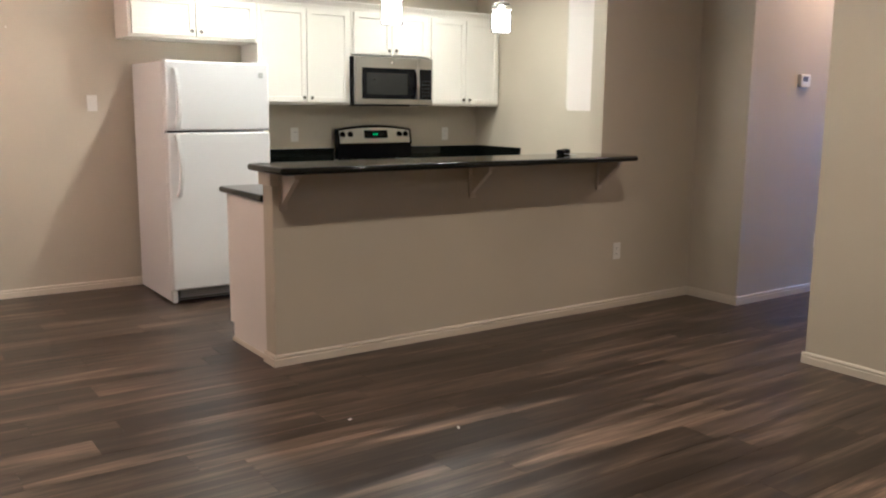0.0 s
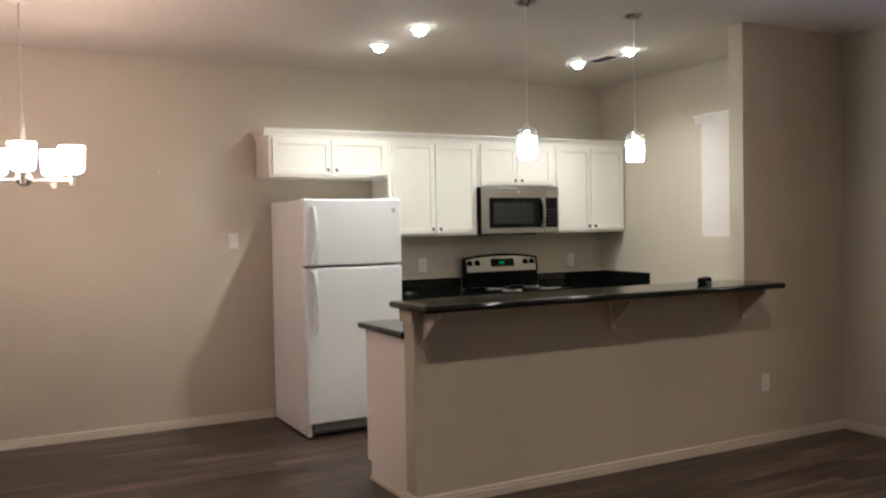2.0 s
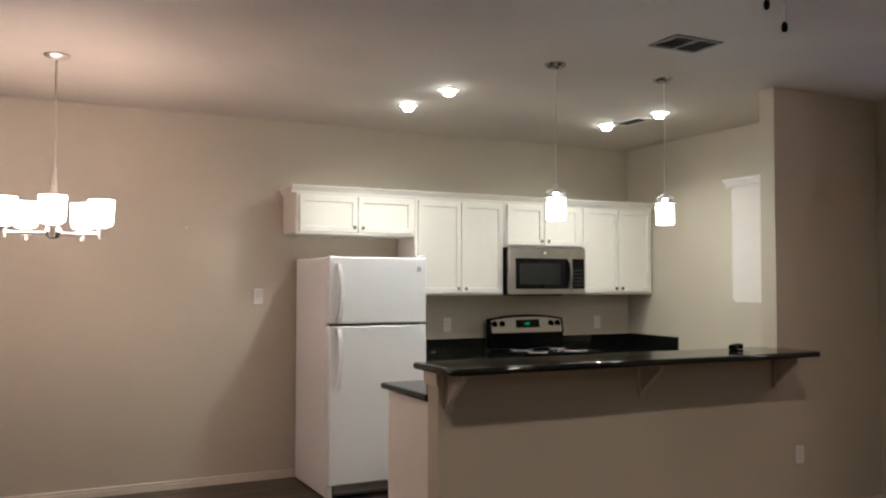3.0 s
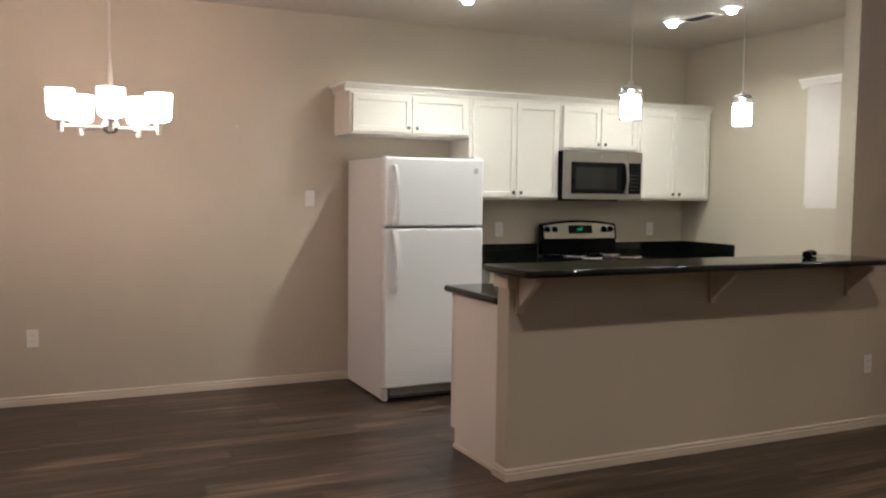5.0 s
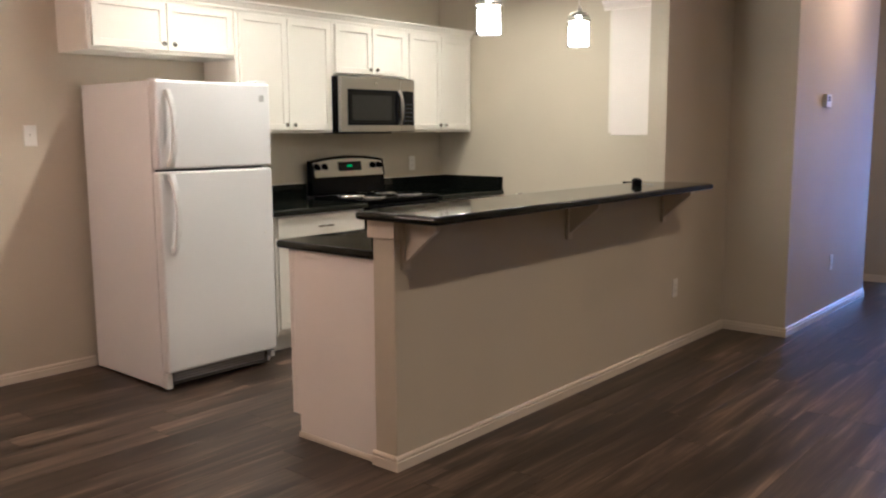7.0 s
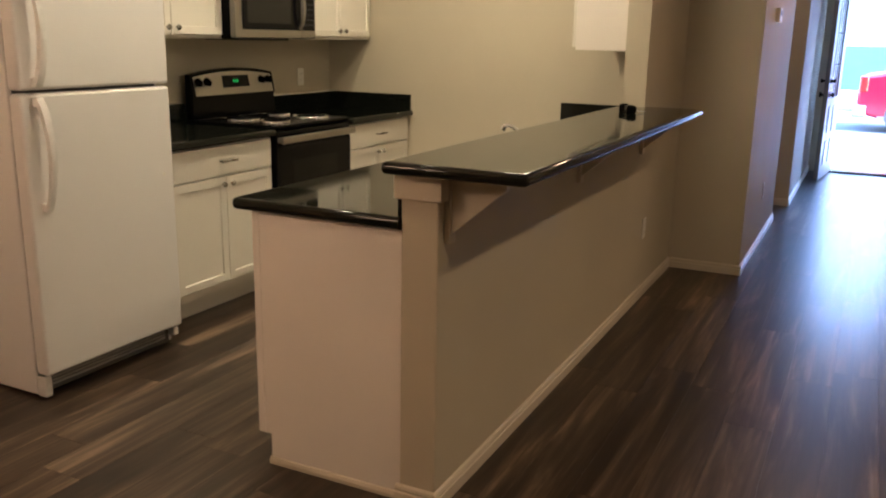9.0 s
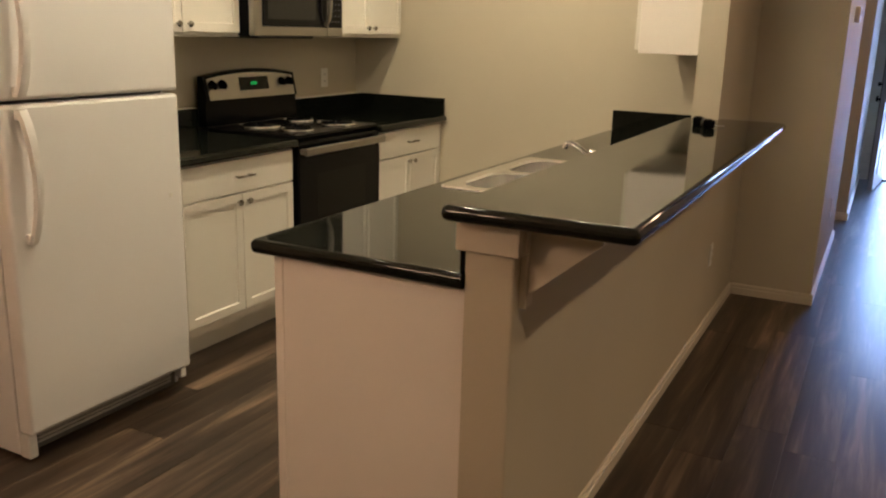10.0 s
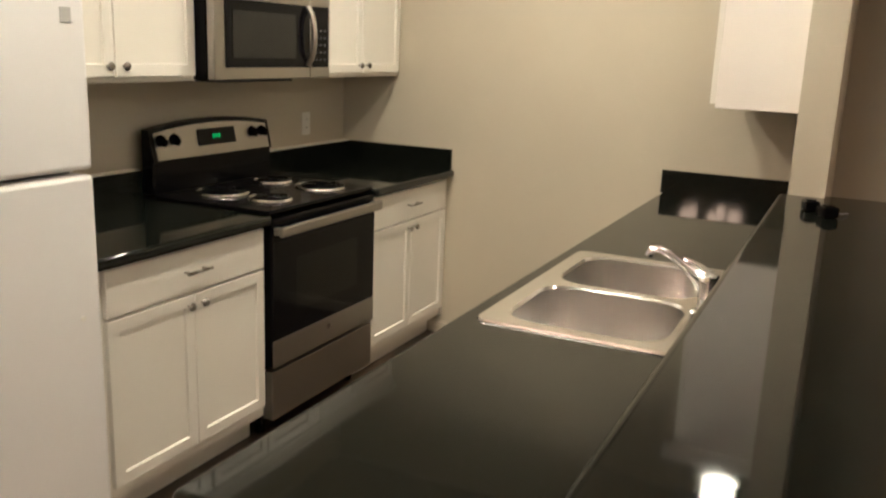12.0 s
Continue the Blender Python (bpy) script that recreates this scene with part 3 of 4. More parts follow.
part("lever", tube(bmesh.new(), [(FX + 0.004, FY, zr + 0.078), (FX + 0.018, FY + 0.022, zr + 0.090), (FX + 0.030, FY + 0.050, zr + 0.100), (FX + 0.036, FY + 0.074, zr + 0.103)], [0.012, 0.008, 0.0065, 0.005], 10), CHROME, tp, smooth=True)


# ---- fridge ----
FX0, FX1, FBACK, FBODY, FDOOR, FTOP = 1.932, 2.662, 6.725, 6.022, 5.950, 1.652
fr = thing("fridge", ((FX0 + FX1) / 2, 6.35, 0), "white top-freezer fridge standing against the wall", "fridge")
part("body", B(FX0, FX1, FBODY, FBACK, 0.012, FTOP, bevel=0.006, seg=2), FRIDGE, fr)
fd = part("freezer_door", B(FX0 - 0.002, FX1 + 0.002, FDOOR, FBODY - 0.006, 1.192, FTOP + 0.004, bevel=0.014, seg=4), FRIDGE, fr, smooth=True)
rd = part("fridge_door", B(FX0 - 0.002, FX1 + 0.002, FDOOR, FBODY - 0.006, 0.098, 1.180, bevel=0.014, seg=4), FRIDGE, fr, smooth=True)
part("gasket", B(FX0 + 0.02, FX1 - 0.02, FBODY - 0.0065, FBODY + 0.0005, 0.11, FTOP - 0.01), GREY, fr, "dark rubber gasket")


def fridge_handle(parent, z_fix, z_far, up):
    """A curved white grip, fixed at both ends and bowed out from the door."""
    pts = []
    for i in range(13):
        u = i / 12
        z = z_fix + (z_far - z_fix) * u
        pts.append((FX0 + 0.062 + 0.012 * math.sin(u * 3.1), FDOOR - 0.014 - 0.034 * math.sin(math.pi * min(1, u * 1.02)) ** 0.6, z))
    bm = bmesh.new()
    rings = []
    for i, (x, y, z) in enumerate(pts):
        w = 0.021 - 0.006 * (i / 12)
        rings.append([bm.verts.new((x + a * w, y + b * 0.011, z)) for a, b in ((-1, 0.4), (-0.7, -0.8), (0, -1), (0.7, -0.8), (1, 0.4), (0.5, 1), (-0.5, 1))])
    for p, q in zip(rings, rings[1:]):
        for i in range(7):
            j = (i + 1) % 7
            bm.faces.new((p[i], p[j], q[j], q[i]))
    bm.faces.new(rings[0])
    bm.faces.new(rings[-1])
    for z in (z_fix, z_far):
        s = 0.02 if z == min(z_fix, z_far) else -0.02
        box(bm, FX0 + 0.046, FX0 + 0.080, FDOOR - 0.018, FDOOR + 0.001, min(z, z + s * 1.6), max(z, z + s * 1.6), bevel=0.004, seg=2)
    bmesh.ops.recalc_face_normals(bm, faces=bm.faces)
    part("handle", bm, FRIDGE_SMOOTH, parent, "curved white plastic handle", True)


fridge_handle(fd, 1.205, 1.605, 1)
fridge_handle(rd, 1.165, 0.745, -1)
part("badge", B(FX1 - 0.075, FX1 - 0.043, FDOOR - 0.002, FDOOR + 0.001, 1.555, 1.592, bevel=0.001), MARK, fd, "small square grey badge")
part("door_plug", cyl(bmesh.new(), (FX1 - 0.062, FDOOR + 0.001, 0.806), (FX1 - 0.062, FDOOR - 0.005, 0.806), 0.007), WHITE, rd, "round white plug")
kp = part("kick_grille", B(FX0 + 0.036, FX1 - 0.032, FBODY - 0.014, FBODY - 0.001, 0.016, 0.094, bevel=0.003), GREY, fr, "dark slotted kick grille")
for i in range(4):
    z = 0.033 + i * 0.014
    part("slat", B(FX0 + 0.06, FX1 - 0.06, FBODY - 0.019, FBODY - 0.0145, z + 0.004, z + 0.013, bevel=0.001), MARK, kp)
for x in (FX0 + 0.05, FX1 - 0.05):
    for y in (FBODY + 0.03, FBACK - 0.06):
        part("foot", cyl(bmesh.new(), (x, y, 0.0), (x, y, 0.0135), 0.016), GREY, fr, "grey levelling foot")
part("hinge_cover", B(FX1 - 0.075, FX1 - 0.012, FDOOR + 0.012, FBODY + 0.05, FTOP + 0.0045, FTOP + 0.020, bevel=0.004, seg=2), FRIDGE_SMOOTH, fr, "white hinge cover")
part("hinge_cover", B(FX0 + 0.012, FX0 + 0.05, FDOOR + 0.02, FBODY + 0.03, FTOP + 0.0045, FTOP + 0.012, bevel=0.003, seg=2), FRIDGE_SMOOTH, fr, "white hinge cover")
part("corner_foot", B(FX0, FX0 + 0.034, FDOOR + 0.022, FBODY - 0.0005, 0.008, 0.093, bevel=0.006, seg=2), FRIDGE_SMOOTH, fr, "white plastic corner foot")
part("foot_cap", B(FX1 - 0.03, FX1 + 0.001, FBODY - 0.045, FBODY - 0.005, 0.045, 0.085, bevel=0.006, seg=2), FRIDGE_SMOOTH, fr, "white hinge foot")


# ---- range ----
RX0, RX1, RY = 3.588, 4.338, 6.122
rg = thing("range", ((RX0 + RX1) / 2, 6.4, 0), "stainless and black electric coil range", "range")
part("body", B(RX0, RX1, RY + 0.03, BACK_Y - 0.02, 0.06, 0.900, bevel=0.003), BLACK, rg)
part("cooktop", B(RX0 + 0.001, RX1 - 0.001, RY - 0.012, 6.668, 0.9005, 0.918, bevel=0.006, seg=3), BLACK, rg, "glossy black enamel cooktop", True)
od = part("oven_door", B(RX0 + 0.004, RX1 - 0.004, RY - 0.022, RY + 0.029, 0.302, 0.885, bevel=0.006, seg=3), BLACK, rg, "black glass oven door", True)
part("window", B(RX0 + 0.006, RX1 - 0.006, RY - 0.0265, RY - 0.0225, 0.412, 0.800, bevel=0.001), BLACK_GLASS, od)
part("inner_window", B(RX0 + 0.15, RX1 - 0.15, RY - 0.0272, RY - 0.0266, 0.50, 0.72), OVEN_GLASS, od, "smoked inner oven window")
part("lower_panel", B(RX0 + 0.006, RX1 - 0.006, RY - 0.0275, RY - 0.0225, 0.303, 0.411, bevel=0.001), STEEL, od, "brushed steel panel")
part("badge", cyl(bmesh.new(), (3.965, RY - 0.0275, 0.372), (3.965, RY - 0.030, 0.372), 0.012), CHROME, od, "round chrome badge")
hb = bmesh.new()
box(hb, RX0 + 0.010, RX1 - 0.010, RY - 0.072, RY - 0.050, 0.822, 0.862, bevel=0.008, seg=3)
part("handle", hb, STEEL, od, "broad brushed steel handle", True)
for x in (RX0 + 0.03, RX1 - 0.03):
    part("handle_post", B(x - 0.014, x + 0.014, RY - 0.050, RY - 0.0225, 0.828, 0.856, bevel=0.003), STEEL, od)
part("drawer", B(RX0 + 0.006, RX1 - 0.006, RY - 0.020, RY + 0.029, 0.085, 0.285, bevel=0.004, seg=2), STEEL, rg, "brushed steel storage drawer")
for x in (RX0 + 0.05, RX1 - 0.05):
    for y in (RY + 0.08, BACK_Y - 0.08):
        part("foot", cyl(bmesh.new(), (x, y, 0), (x, y, 0.061), 0.018), BLACK, rg)
# backguard: black riser, leaning control panel with an arched top
GX0, GX1 = RX0 + 0.002, RX1 - 0.002
part("riser", prism(bmesh.new(), [(6.725, 0.9185), (6.670, 0.9185), (6.675, 1.045), (6.725, 1.045)], "x", GX0, GX1), BLACK, rg, "black riser")


def arched_panel(bm, x0, x1, z0, z1, rise, yb, yf0, yf1):
    """A panel with a gently arched top; its front leans from yf0 below to yf1 above."""
    n = 16
    front, back = [], []
    for i in range(n + 1):
        u = i / n
        x = x0 + (x1 - x0) * u
        zt = z1 + rise * (1 - (2 * u - 1) ** 2)
        front.append((bm.verts.new((x, yf0, z0)), bm.verts.new((x, yf1, zt))))
        back.append((bm.verts.new((x, yb, z0)), bm.verts.new((x, yb, zt))))
    for i in range(n):
        bm.faces.new((front[i][0], front[i + 1][0], front[i + 1][1], front[i][1]))
        bm.faces.new((back[i][0], back[i][1], back[i + 1][1], back[i + 1][0]))
        bm.faces.new((front[i][1], front[i + 1][1], back[i + 1][1], back[i][1]))
        bm.faces.new((front[i][0], back[i][0], back[i + 1][0], front[i + 1][0]))
    for i in (0, n):
        bm.faces.new((front[i][0], front[i][1], back[i][1], back[i][0]))
    bmesh.ops.recalc_face_normals(bm, faces=bm.faces)
    return bm


GB = 6.725
cp = part("control_panel", arched_panel(bmesh.new(), GX0, GX1, 1.0455, 1.172, 0.032, GB, GB - 0.062, GB - 0.034), BLACK, rg, "black arched control panel")
part("fascia", arched_panel(bmesh.new(), GX0 + 0.022, GX1 - 0.022, 1.052, 1.158, 0.026, GB - 0.036, GB - 0.064, GB - 0.0405), STEEL, cp, "brushed steel fascia")


def guard_y(z):
    return GB - 0.064 + (z - 1.052) / 0.106 * 0.0235


ds = bmesh.new()
prism(ds, [(guard_y(1.092) - 0.0075, 1.092), (guard_y(1.160) - 0.0075, 1.160), (guard_y(1.160) + 0.004, 1.160), (guard_y(1.092) + 0.004, 1.092)], "x", 3.850, 4.085)
disp = part("display", ds, BLACK_GLASS, cp, "black clock display")
for i, dx in enumerate((-0.018, 0.0, 0.018)):
    dg = bmesh.new()
    z0, z1 = 1.119, 1.136
    prism(dg, [(guard_y(z0) - 0.009, z0), (guard_y(z1) - 0.009, z1), (guard_y(z1) - 0.0077, z1), (guard_y(z0) - 0.0077, z0)], "x", 3.957 + dx, 3.967 + dx)
    part("digit_bar", dg, GREEN, disp, "green lit clock bar")
for x in (3.640, 3.714, 4.205, 4.272):
    kz = 1.128
    k = bmesh.new()
    y = guard_y(kz)
    cyl(k, (x, y + 0.002, kz), (x, y - 0.010, kz - 0.003), 0.026, 0.024, 24)
    cyl(k, (x, y - 0.010, kz - 0.003), (x, y - 0.028, kz - 0.007), 0.018, 0.016, 20)
    box(k, x - 0.004, x + 0.004, y - 0.034, y - 0.020, kz - 0.022, kz + 0.014, bevel=0.002)
    part("knob", k, BLACK, cp, "black turning knob", True)
# coil burners
for cx, cy, r in ((3.800, 6.505, 0.098), (4.165, 6.530, 0.078), (4.168, 6.275, 0.098), (3.800, 6.262, 0.078)):
    pan = lathe(bmesh.new(), (cx, cy, 0.9185), [(0.0001, 0.001), (r * 0.6, 0.0015), (r * 1.04, 0.004)])
    bp = part("drip_pan", pan, BLACK, rg, "dark drip pan", True)
    part("ring", lathe(bmesh.new(), (cx, cy, 0.9185), [(r * 1.03, 0.003), (r * 1.05, 0.008), (r * 1.085, 0.009), (r * 1.12, 0.005), (r * 1.13, 0.0005)]), CHROME, bp, "chrome trim ring", True)
    pts = []
    turns = 4 if r > 0.09 else 3
    for i in range(turns * 24 + 1):
        a = 2 * math.pi * i / 24
        rr = 0.018 + (r * 0.92 - 0.018) * i / (turns * 24)
        pts.append((cx + rr * math.cos(a), cy + rr * math.sin(a), 0.929))
    part("coil", tube(bmesh.new(), pts, 0.0045, 6), BLACK, bp, "black spiral heating coil", True)

# ---- microwave ----
MX0, MX1, MY, MZ0, MZ1 = 3.586, 4.342, 6.345, 1.375, 1.766
mw = thing("microwave", ((MX0 + MX1) / 2, 6.5, MZ0), "stainless over-range microwave hung under the cabinet", "microwave")
part("case", B(MX0, MX1, MY + 0.036, BACK_Y - 0.002, MZ0 + 0.004, MZ1, bevel=0.003), BLACK, mw, "black sheet metal case")
mdoor = part("door", B(MX0 + 0.002, MX1 - 0.152, MY, MY + 0.035, MZ0 + 0.006, MZ1 - 0.002, bevel=0.005, seg=3), STEEL, mw, "brushed steel door frame", True)
part("panel", B(MX1 - 0.150, MX1 - 0.002, MY, MY + 0.035, MZ0 + 0.006, MZ1 - 0.002, bevel=0.005, seg=3), STEEL, mw, "brushed steel front", True)
part("glass", B(MX0 + 0.060, MX1 - 0.158, MY - 0.004, MY - 0.0005, MZ0 + 0.052, MZ1 - 0.088, bevel=0.0015), BLACK_GLASS, mdoor, "black glass surround")
part("window", B(MX0 + 0.100, MX1 - 0.260, MY - 0.0055, MY - 0.0042, MZ0 + 0.088, MZ1 - 0.128), MW_GLASS, mdoor, "smoked grey window")
kpad = part("control_pad", B(MX1 - 0.140, MX1 - 0.018, MY - 0.004, MY - 0.0005, MZ0 + 0.052, MZ1 - 0.088, bevel=0.0015), BLACK_GLASS, mw, "black control pad")
for r in range(5):
    for c in range(3):
        x, z = MX1 - 0.118 + c * 0.031, MZ0 + 0.080 + r * 0.030
        part("key", B(x, x + 0.016, MY - 0.0048, MY - 0.0041, z, z + 0.009), DARK_GRILLE, kpad)
hp = [(MX1 - 0.176, MY - 0.004 - 0.036 * math.sin(math.pi * i / 10) ** 0.5, MZ0 + 0.062 + 0.236 * i / 10) for i in range(11)]
part("handle", tube(bmesh.new(), hp, 0.0115, 12), STEEL, mdoor, "bowed steel bar handle", True)
part("badge", cyl(bmesh.new(), (3.93, MY + 0.001, MZ1 - 0.042), (3.93, MY - 0.002, MZ1 - 0.042), 0.011), CHROME, mdoor, "round chrome badge")
part("vent_grille", B(MX0 + 0.02, MX1 - 0.02, MY + 0.008, MY + 0.034, MZ1 - 0.0015, MZ1 + 0.0008), DARK_GRILLE, mw)
part("underside", B(MX0 + 0.1, MX1 - 0.2, MY + 0.06, MY + 0.3, MZ0 - 0.008, MZ0 + 0.0035), DARK_GRILLE, mw, "black light and filter tray")


# ---- electrical plates ----
def plate(name, label, category, x, z, at, face, duplex, axis="y"):
    """A wall plate with either a two-socket outlet or a toggle switch, on a wall that looks along -y."""
    t = thing(name, (x, at, z), label, category)
    y0 = at - 0.006
    part("cover", B(x - 0.036, x + 0.036, y0, at - 0.0005, z - 0.058, z + 0.058, bevel=0.003, seg=2), WHITE, t)
    if duplex:
        for dz in (-0.020, 0.020):
            s = part("socket", B(x - 0.016, x + 0.016, y0 - 0.002, y0 - 0.0003, z + dz - 0.014, z + dz + 0.014, bevel=0.0008), WHITE, t)
            for dx in (-0.006, 0.006):
                part("slot", B(x + dx - 0.0012, x + dx + 0.0012, y0 - 0.0026, y0 - 0.0021, z + dz - 0.004, z + dz + 0.006), GREY, s)
    else:
        part("toggle", B(x - 0.005, x + 0.005, y0 - 0.010, y0 - 0.0003, z - 0.004, z + 0.014, bevel=0.002), WHITE, t)
    for dz in ((0,) if duplex else (-0.042, 0.042)):
        part("screw", cyl(bmesh.new(), (x, y0 - 0.0003, z + dz), (x, y0 - 0.0014, z + dz), 0.0032, seg=10), WHITE, t)
    return t


plate("light_switch", "white toggle switch plate beside the fridge", "switch", 1.655, 1.370, BACK_Y, -1, False)
plate("outlet", "white double outlet above the worktop", "outlet", 3.247, 1.127, BACK_Y, -1, True)
plate("outlet", "white double outlet between range and end wall", "outlet", 4.779, 1.120, BACK_Y, -1, True)
plate("outlet", "white double outlet low on the dining wall", "outlet", -0.206, 0.440, BACK_Y, -1, True)
plate("outlet", "white double outlet low on the bar wall", "outlet", 4.478, 0.398, BAR_Y0, -1, True)
plate("outlet", "white double outlet low on the hall wall", "outlet", 6.20, 0.394, HALL_Y, -1, True)
th = thing("thermostat", (5.85, HALL_Y, 1.58), "white wall thermostat in the hall", "thermostat")
part("cover", B(5.79, 5.91, HALL_Y - 0.030, HALL_Y - 0.0005, 1.535, 1.625, bevel=0.008, seg=3), WHITE, th, smooth=True)
part("screen", B(5.815, 5.875, HALL_Y - 0.0312, HALL_Y - 0.0302, 1.575, 1.610), GREY, th, "grey display")


# ---- lamps ----
def can_light(x, y, watts, colour, label, size=0.05):
    t = thing("recessed_light", (x, y, CEIL_Z), label, "ceiling light", "recessed lights")
    part("trim_ring", lathe(bmesh.new(), (x, y, CEIL_Z), [(0.050, -0.001), (0.053, -0.009), (0.068, -0.006), (0.072, -0.0005)]), WHITE, t, smooth=True)
    part("lens", lathe(bmesh.new(), (x, y, CEIL_Z), [(0.0001, -0.043), (0.026, -0.041), (0.036, -0.033), (0.034, -0.018), (0.030, -0.010), (0.049, -0.006)]), CAN, t, "glowing lamp")
    lamp = new("lamp", bpy.data.lights.new("lamp", "AREA"))
    lamp.data.shape, lamp.data.size, lamp.data.spread = "DISK", size, radians(150)
    lamp.data.energy, lamp.data.color = watts, colour
    lamp.parent = t
    lamp.location = (0, 0, -0.046)


for x, y in ((2.46, 5.83), (2.495, 5.265), (4.16, 5.81), (4.20, 5.24)):
    can_light(x, y, LAMP_CAN, SOFT, "lit round recessed kitchen light in the ceiling")
# Living room lamps are unseen: front right from the bar's shadow, rest added fill.
for x, y in ((3.25, 2.46), (1.00, 2.46), (3.25, -1.35), (1.00, -1.35)):
    can_light(x, y, LAMP_LIVING if y > 0 else LAMP_FILL_REAR, MILD, "unseen recessed living room light assumed in the ceiling", 0.12)


def pendant(x, y):
    t = thing("pendant_lamp", (x, y, CEIL_Z), "lit glass jar pendant on a thin cord", "pendant lamp", "pendants over the bar")
    part("canopy", lathe(bmesh.new(), (x, y, CEIL_Z), [(0.066, -0.0005), (0.064, -0.010), (0.040, -0.022), (0.012, -0.028), (0.0001, -0.028)]), NICKEL, t, smooth=True)
    part("cord", cyl(bmesh.new(), (x, y, 2.04), (x, y, CEIL_Z - 0.027), 0.0035, seg=8), WHITE, t, "thin pale cord")
    part("cap", lathe(bmesh.new(), (x, y, 1.985), [(0.050, 0), (0.053, 0.005), (0.051, 0.014), (0.040, 0.020), (0.015, 0.025), (0.011, 0.050), (0.0001, 0.051)]), SATIN, t, smooth=True)
    part("band", lathe(bmesh.new(), (x, y, 1.956), [(0.0600, 0), (0.0635, 0.002), (0.0635, 0.010), (0.0600, 0.012)]), SATIN, t, "pale metal band", True)
    jar = part("shade", lathe(bmesh.new(), (x, y, 1.826), [(0.057, 0.158), (0.0575, 0.003), (0.059, 0.0), (0.0615, 0.003), (0.0615, 0.14), (0.058, 0.158)]), GLASS, t, "clear glass jar", True)
    jar.visible_shadow = False
    part("sleeve", lathe(bmesh.new(), (x, y, 1.826), [(0.051, 0.016), (0.053, 0.020), (0.053, 0.112), (0.042, 0.124), (0.016, 0.127)]), PEND_SLEEVE, t, "glowing frosted glass sleeve", True)
    part("bulb", lathe(bmesh.new(), (x, y, 1.860), [(0.0001, 0.0), (0.022, 0.008), (0.030, 0.03), (0.026, 0.06), (0.013, 0.09), (0.013, 0.125)]), PEND, t, "lit bulb", True)


pendant(2.750, 4.430)
pendant(3.540, 4.430)

CX, CY = 0.205, 5.49
ch = thing("chandelier", (CX, CY, CEIL_Z), "five-arm nickel chandelier with lit white shades", "chandelier")
part("canopy", lathe(bmesh.new(), (CX, CY, CEIL_Z), [(0.066, -0.0005), (0.066, -0.008), (0.050, -0.020), (0.016, -0.028), (0.0001, -0.028)]), SATIN, ch, smooth=True)
part("rod", cyl(bmesh.new(), (CX, CY, 2.10), (CX, CY, CEIL_Z - 0.027), 0.006, seg=12), SATIN, ch, smooth=True)
part("spindle", lathe(bmesh.new(), (CX, CY, 1.785), [(0.021, 0), (0.021, 0.10), (0.018, 0.18), (0.013, 0.25), (0.010, 0.315), (0.0001, 0.317)]), SATIN, ch, smooth=True)
part("hub", lathe(bmesh.new(), (CX, CY, 1.710), [(0.0001, 0), (0.022, 0.004), (0.042, 0.020), (0.046, 0.040), (0.036, 0.060), (0.026, 0.080)]), NICKEL, ch, smooth=True)
for i in range(5):
    a = radians(-93 + 72 * i)
    ux, uy = math.cos(a), math.sin(a)
    sx, sy = CX + 0.250 * ux, CY + 0.250 * uy
    arm = part("arm", tube(bmesh.new(), [(CX + 0.03 * ux, CY + 0.03 * uy, 1.743), (CX + 0.14 * ux, CY + 0.14 * uy, 1.742), (sx, sy, 1.741)], 0.0085, 10), SATIN, ch, smooth=True)
    part("cup", lathe(bmesh.new(), (sx, sy, 1.711), [(0.0001, 0), (0.014, 0.002), (0.016, 0.05), (0.032, 0.060), (0.030, 0.068), (0.0001, 0.069)]), SATIN, arm, smooth=True)
    part("shade", lathe(bmesh.new(), (sx, sy, 1.779), [(0.028, 0.002), (0.046, 0.003), (0.060, 0.014), (0.063, 0.036), (0.068, 0.146), (0.064, 0.146), (0.058, 0.036), (0.053, 0.018), (0.030, 0.010)]), SHADE, arm, "glowing white glass shade", True)

hl = thing("hall_light", (6.15, 3.3, CEIL_Z), "lit round flush hall light", "ceiling light")
part("base", lathe(bmesh.new(), (6.15, 3.3, CEIL_Z), [(0.15, -0.0005), (0.15, -0.02), (0.14, -0.022)]), NICKEL, hl, smooth=True)
part("bowl", lathe(bmesh.new(), (6.15, 3.3, CEIL_Z - 0.022), [(0.138, 0), (0.125, -0.035), (0.09, -0.062), (0.04, -0.075), (0.0001, -0.078)]), HALL_LIT, hl, "glowing white glass bowl", True)


